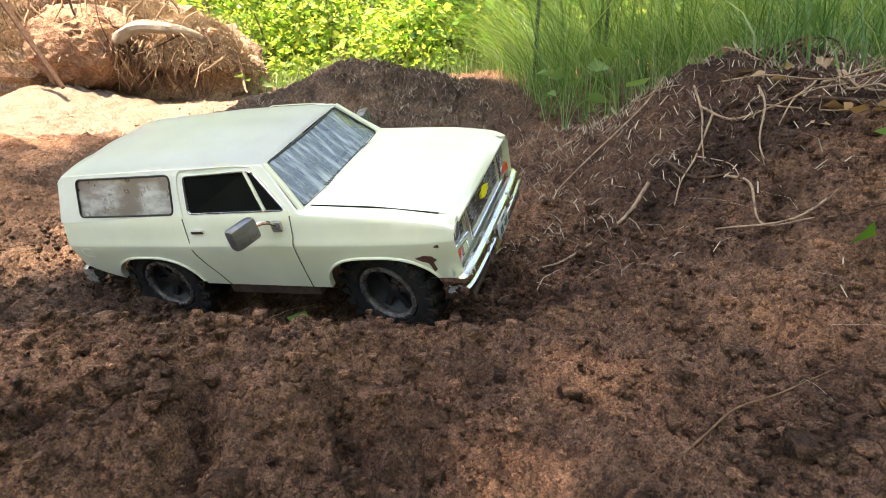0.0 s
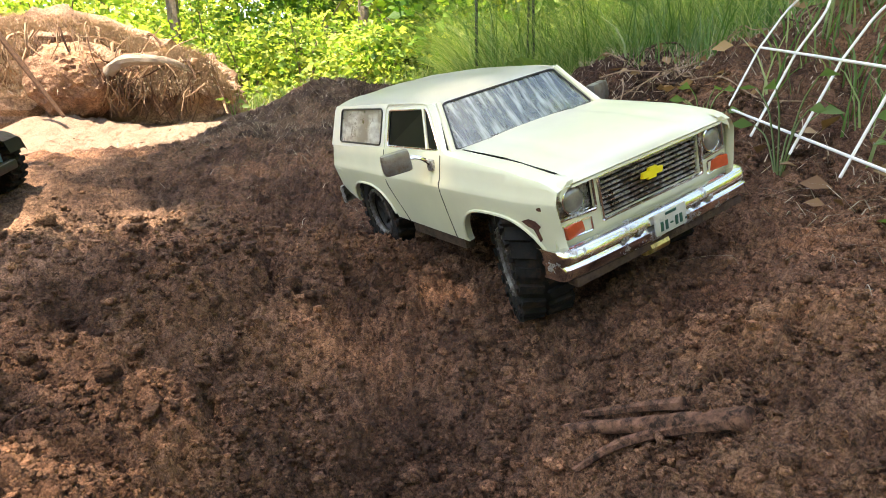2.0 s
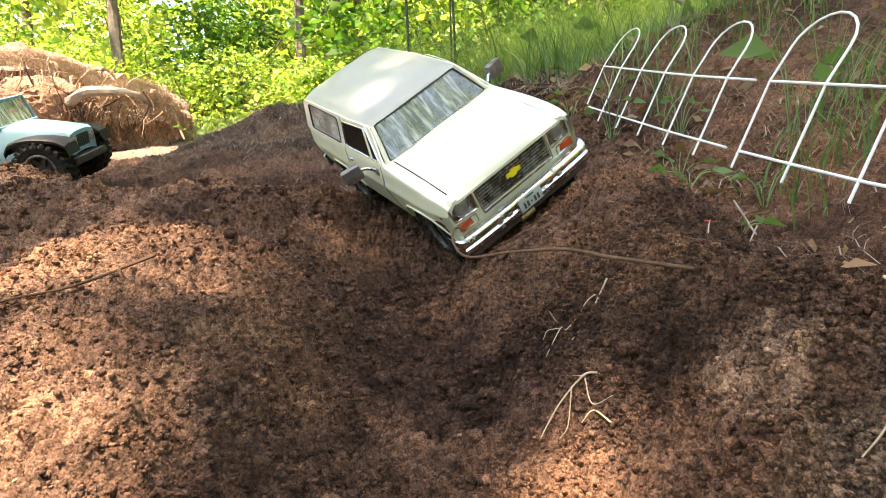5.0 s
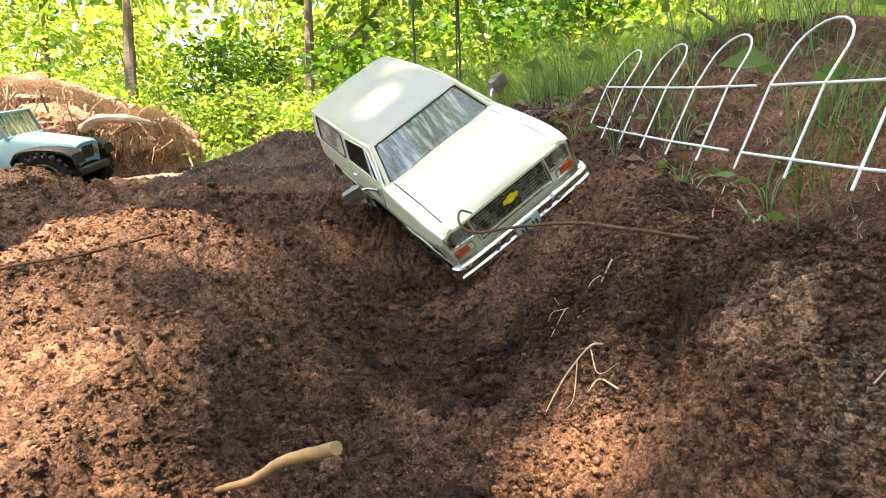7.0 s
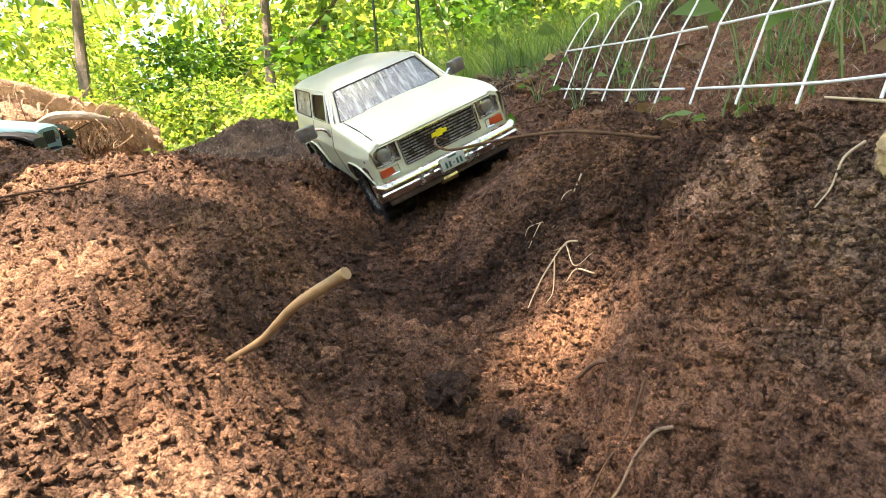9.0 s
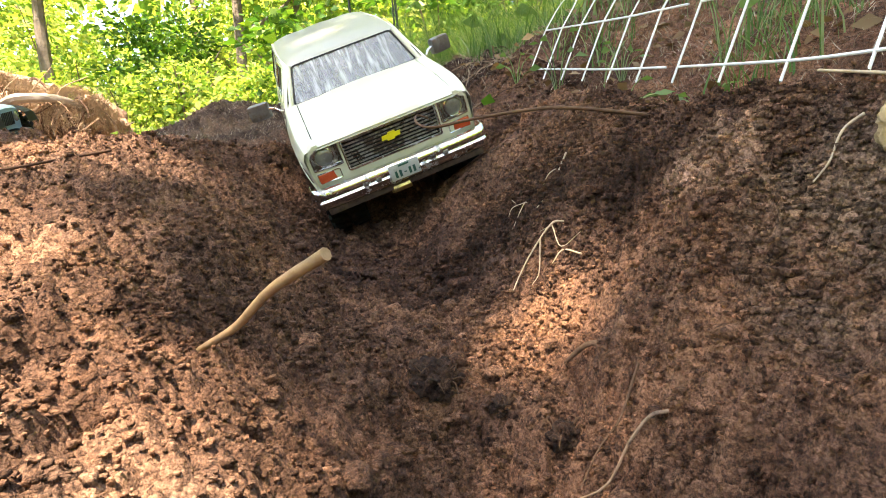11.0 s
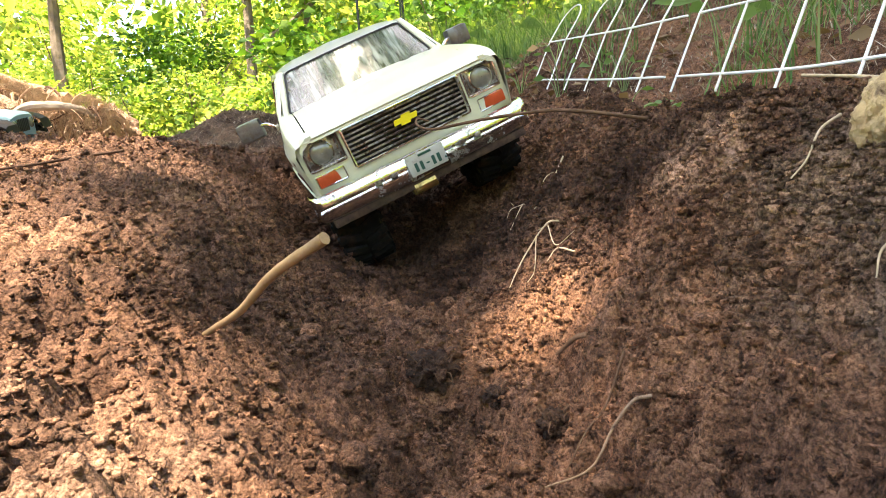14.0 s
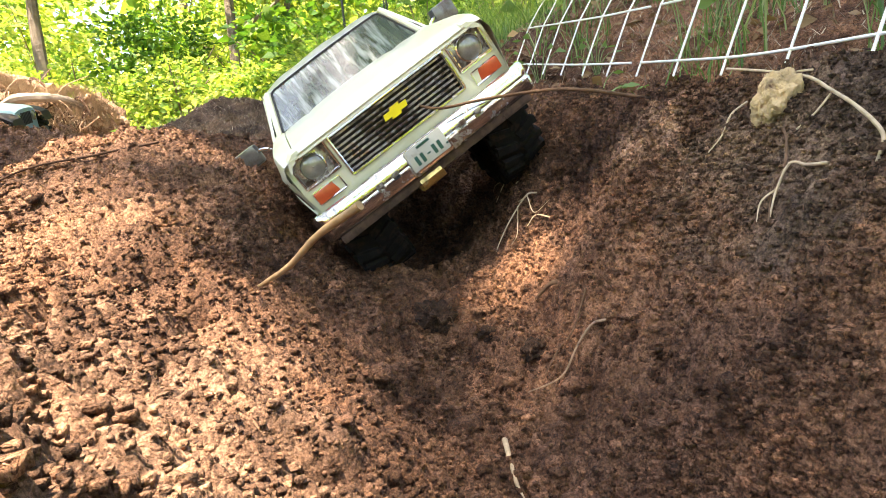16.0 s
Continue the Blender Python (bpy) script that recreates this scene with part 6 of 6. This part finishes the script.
# ---- the blue-green model car behind ----
def build_second_car():
    ob = empty("model_jeep")
    bm = bmesh.new()
    rows = []
    for x, z0, z1, h in [(-0.14, 0.02, 0.085, 0.07), (0.02, 0.02, 0.088, 0.07), (0.03, 0.02, 0.09, 0.068), (0.09, 0.022, 0.085, 0.06), (0.143, 0.024, 0.078, 0.052), (0.15, 0.026, 0.072, 0.05), (0.15, 0.03, 0.03, 0.05)]:
        rows.append([bm.verts.new((x, y, z)) for y, z in ((-h, z0), (-h, z1 - 0.008), (-h + 0.004, z1 - 0.002), (-h * 0.5, z1 + 0.002), (0, z1 + 0.003), (h * 0.5, z1 + 0.002), (h - 0.004, z1 - 0.002), (h, z1 - 0.008), (h, z0))])
    quads(bm, rows)
    bm.faces.new(rows[0])
    part("body", bm, TEAL, ob, "faded blue-green body")
    bm = bmesh.new()
    quads(bm, [[bm.verts.new((x, y, z)) for y in (-0.064, 0, 0.064)] for x, z in ((0.03, 0.09), (0.012, 0.135))])
    bmesh.ops.solidify(bm, geom=bm.faces, thickness=0.001)
    part("windscreen", bm, GLASS, ob)
    bm = bmesh.new()
    loop_tube(bm, [(0.031, -0.066, 0.089), (0.031, 0.066, 0.089), (0.012, 0.064, 0.137), (0.012, -0.064, 0.137)], 0.0035)
    part("screen_frame", bm, TEAL, ob)
    bm = bmesh.new()
    box(bm, -0.07, 0, 0.125, 0.15, 0.125, 0.02, 0.008)
    part("roof", bm, BLACK, ob, "black soft top")
    for s in (-1, 1):
        bm = bmesh.new()
        rows = []
        for a in np.linspace(-0.1, 1.0, 9):
            x = 0.105 - 0.062 * math.cos(a * math.pi)
            z = 0.038 + 0.034 * max(0.0, math.sin(a * math.pi)) ** 0.6
            rows.append([bm.verts.new((x, s * y, z + e)) for y, e in ((0.05, 0.003), (0.085, 0.003), (0.094, -0.001), (0.094, -0.006))])
        quads(bm, rows)
        bmesh.ops.solidify(bm, geom=bm.faces, thickness=0.0015)
        part("fender", bm, BLACK, ob)
        bm = bmesh.new()
        lathe(bm, [(0.011, -0.003), (0.011, 0.001), (0.006, 0.003), (0.0004, 0.0035)], 16)
        for v in bm.verts:
            v.co = Vector((0.15 + v.co.y, s * 0.036 + v.co.x, 0.056 + v.co.z))
        part("headlight", bm, LENS, ob)
    for k in range(7):
        bm = bmesh.new()
        box(bm, 0.1508, -0.021 + 0.007 * k, 0.054, 0.002, 0.0035, 0.026, 0.0005)
        part("grille_slot", bm, BLACK, ob)
    bm = bmesh.new()
    box(bm, 0.158, 0, 0.02, 0.012, 0.13, 0.016, 0.004)
    part("bumper", bm, BLACK, ob)
    bm = bmesh.new()
    box(bm, 0.0, 0, 0.018, 0.3, 0.08, 0.02, 0.003)
    part("chassis", bm, BLACK, ob)
    wheels = []
    for x in (0.105, -0.11):
        for s in (-1, 1):
            w = make_wheel(ob, side=s)
            w.location = (x, s * 0.075, 0.012)
            wheels.append((w, s, x))
    return tagged(ob, "muddy blue-green model jeep with black fenders", "model car"), wheels


JEEP, JEEP_WHEELS = build_second_car()


# ---- what moves ----
TRUCK_WAY = [
    (0.0, -0.1328, 0.6373, 0.4434, 21.8, -8.1, -21.9),
    (0.5, -0.0583, 0.6127, 0.4488, 20.0, -9.5, -22.9),
    (1.0, 0.0245, 0.5483, 0.4640, 16.6, -10.1, -31.7),
    (1.5, 0.0888, 0.4684, 0.4825, 14.5, -8.0, -47.1),
    (2.0, 0.1241, 0.3418, 0.4823, 15.3, -0.4, -64.6),
    (2.5, 0.1337, 0.3044, 0.4844, 12.6, -1.7, -67.5),
    (3.0, 0.1333, 0.2654, 0.4833, 24.7, 5.5, -66.2),
    (3.5, 0.1137, 0.2305, 0.4759, 32.7, 11.7, -71.4),
    (4.2, 0.1041, 0.2569, 0.4842, 33.4, 11.4, -70.1),
    (6.3, 0.0984, 0.2175, 0.4750, 38.8, 15.4, -72.0),
    (7.0, 0.0972, 0.2266, 0.4732, 39.0, 17.4, -72.4),
    (7.5, 0.0906, 0.2309, 0.4725, 38.3, 18.0, -73.7),
    (8.0, 0.0859, 0.2392, 0.4709, 36.6, 18.0, -75.6),
    (8.5, 0.0750, 0.2704, 0.4670, 27.5, 13.6, -78.8),
    (9.2, 0.0765, 0.2799, 0.4638, 22.7, 11.5, -80.9),
    (11.3, 0.0505, 0.1824, 0.4524, 19.5, 18.4, -89.0),
    (12.5, 0.0470, 0.0945, 0.4381, 27.2, 13.9, -87.2),
    (13.5, 0.0439, 0.0606, 0.4311, 23.8, 9.7, -89.2),
    (14.5, 0.0372, 0.0261, 0.4261, 24.6, 7.2, -89.7),
    (15.0, 0.0339, -0.0244, 0.4147, 28.4, 5.4, -91.4),
    (16.0, 0.0284, -0.0690, 0.4054, 32.7, 4.6, -93.6),
]
JEEP_WAY = [(0.0, -0.83, 0.72, 2.0), (1.5, -0.82, 0.7, 0.0), (3.0, -0.8, 0.71, -2.0), (3.5, -0.765, 0.725, -5.0), (4.2, -0.715, 0.755, -7.0), (6.3, -0.745, 0.79, -4.0), (16.0, -0.745, 0.79, -4.0)]
TYRE_R = 0.052


def rolled(way):
    """Distance driven up to each row, in metres, with its sign."""
    out, total = [0.0], 0.0
    for a, b in zip(way, way[1:]):
        step = Vector((b[1] - a[1], b[2] - a[2]))
        head = Vector((math.cos(radians(a[-1])), math.sin(radians(a[-1]))))
        total += step.dot(head)
        out.append(total)
    return out


def motions():
    poses = [(row[0], pose(*row[1:])) for row in TRUCK_WAY]
    walk(TRUCK, poses)
    times, dist = [row[0] for row in TRUCK_WAY], rolled(TRUCK_WAY)
    fine = sorted(set(times + [k * 0.25 for k in range(65)]))
    turns = [row[6] for row in TRUCK_WAY]
    for wheel, nm, s, x in TRUCK_WHEELS:
        # Each axle end rides up and down to meet the ground.
        lifts = []
        for t, m in poses:
            foot = m @ Vector((x, s * 0.0745, -0.014 - TYRE_R))
            gap = foot.z - float(broad(np.array([foot.x]), np.array([foot.y]))[0])
            lifts.append(max(-0.02, min(0.008, -gap)))
        rows = []
        for t in fine:
            z = -0.014 + float(np.interp(t, times, lifts))
            spin = -math.degrees(float(np.interp(t, times, dist)) / TYRE_R)
            steer = 0.0
            if nm == "front":
                steer = float(np.interp(t, [0, 1, 1.5, 2, 2.5, 3.5, 8, 16], [-8, -20, -24, -24, -10, -4, 0, 0]))
            rows.append((t, pose(x, s * 0.0745, z) @ pose(0, 0, 0, 0, 0, steer) @ pose(0, 0, 0, 0, -spin, 0)))
        walk(wheel, rows)
    jeep = []
    for t, x, y, turn in JEEP_WAY:
        z = float(broad(np.array([x]), np.array([y]))[0])
        jeep.append((t, pose(x, y, z + 0.038, 13, 0, turn)))
    walk(JEEP, jeep)
    jt, jd = [r[0] for r in JEEP_WAY], rolled(JEEP_WAY)
    for wheel, s, x in JEEP_WHEELS:
        walk(wheel, [(t, pose(x, s * 0.075, 0.012) @ pose(0, 0, 0, 0, math.degrees(float(np.interp(t, jt, jd)) / TYRE_R), 0)) for t in [k * 0.25 for k in range(65)]])
    # The truck's grille pushes the long root forward at the end.
    p = LONG_ROOT.matrix_world.translation
    walk(LONG_ROOT, [(t, pose(p.x + dx, p.y + dy, p.z + dz, 0, 0, turn)) for t, dx, dy, dz, turn in ((0, 0, 0, 0, 0), (8.0, 0, 0, 0, 0), (13.5, 0, 0, 0, 0), (15.0, 0.0, -0.02, 0.0, 8.0), (16.0, 0.0, -0.035, 0.0, 14.0))])


motions()
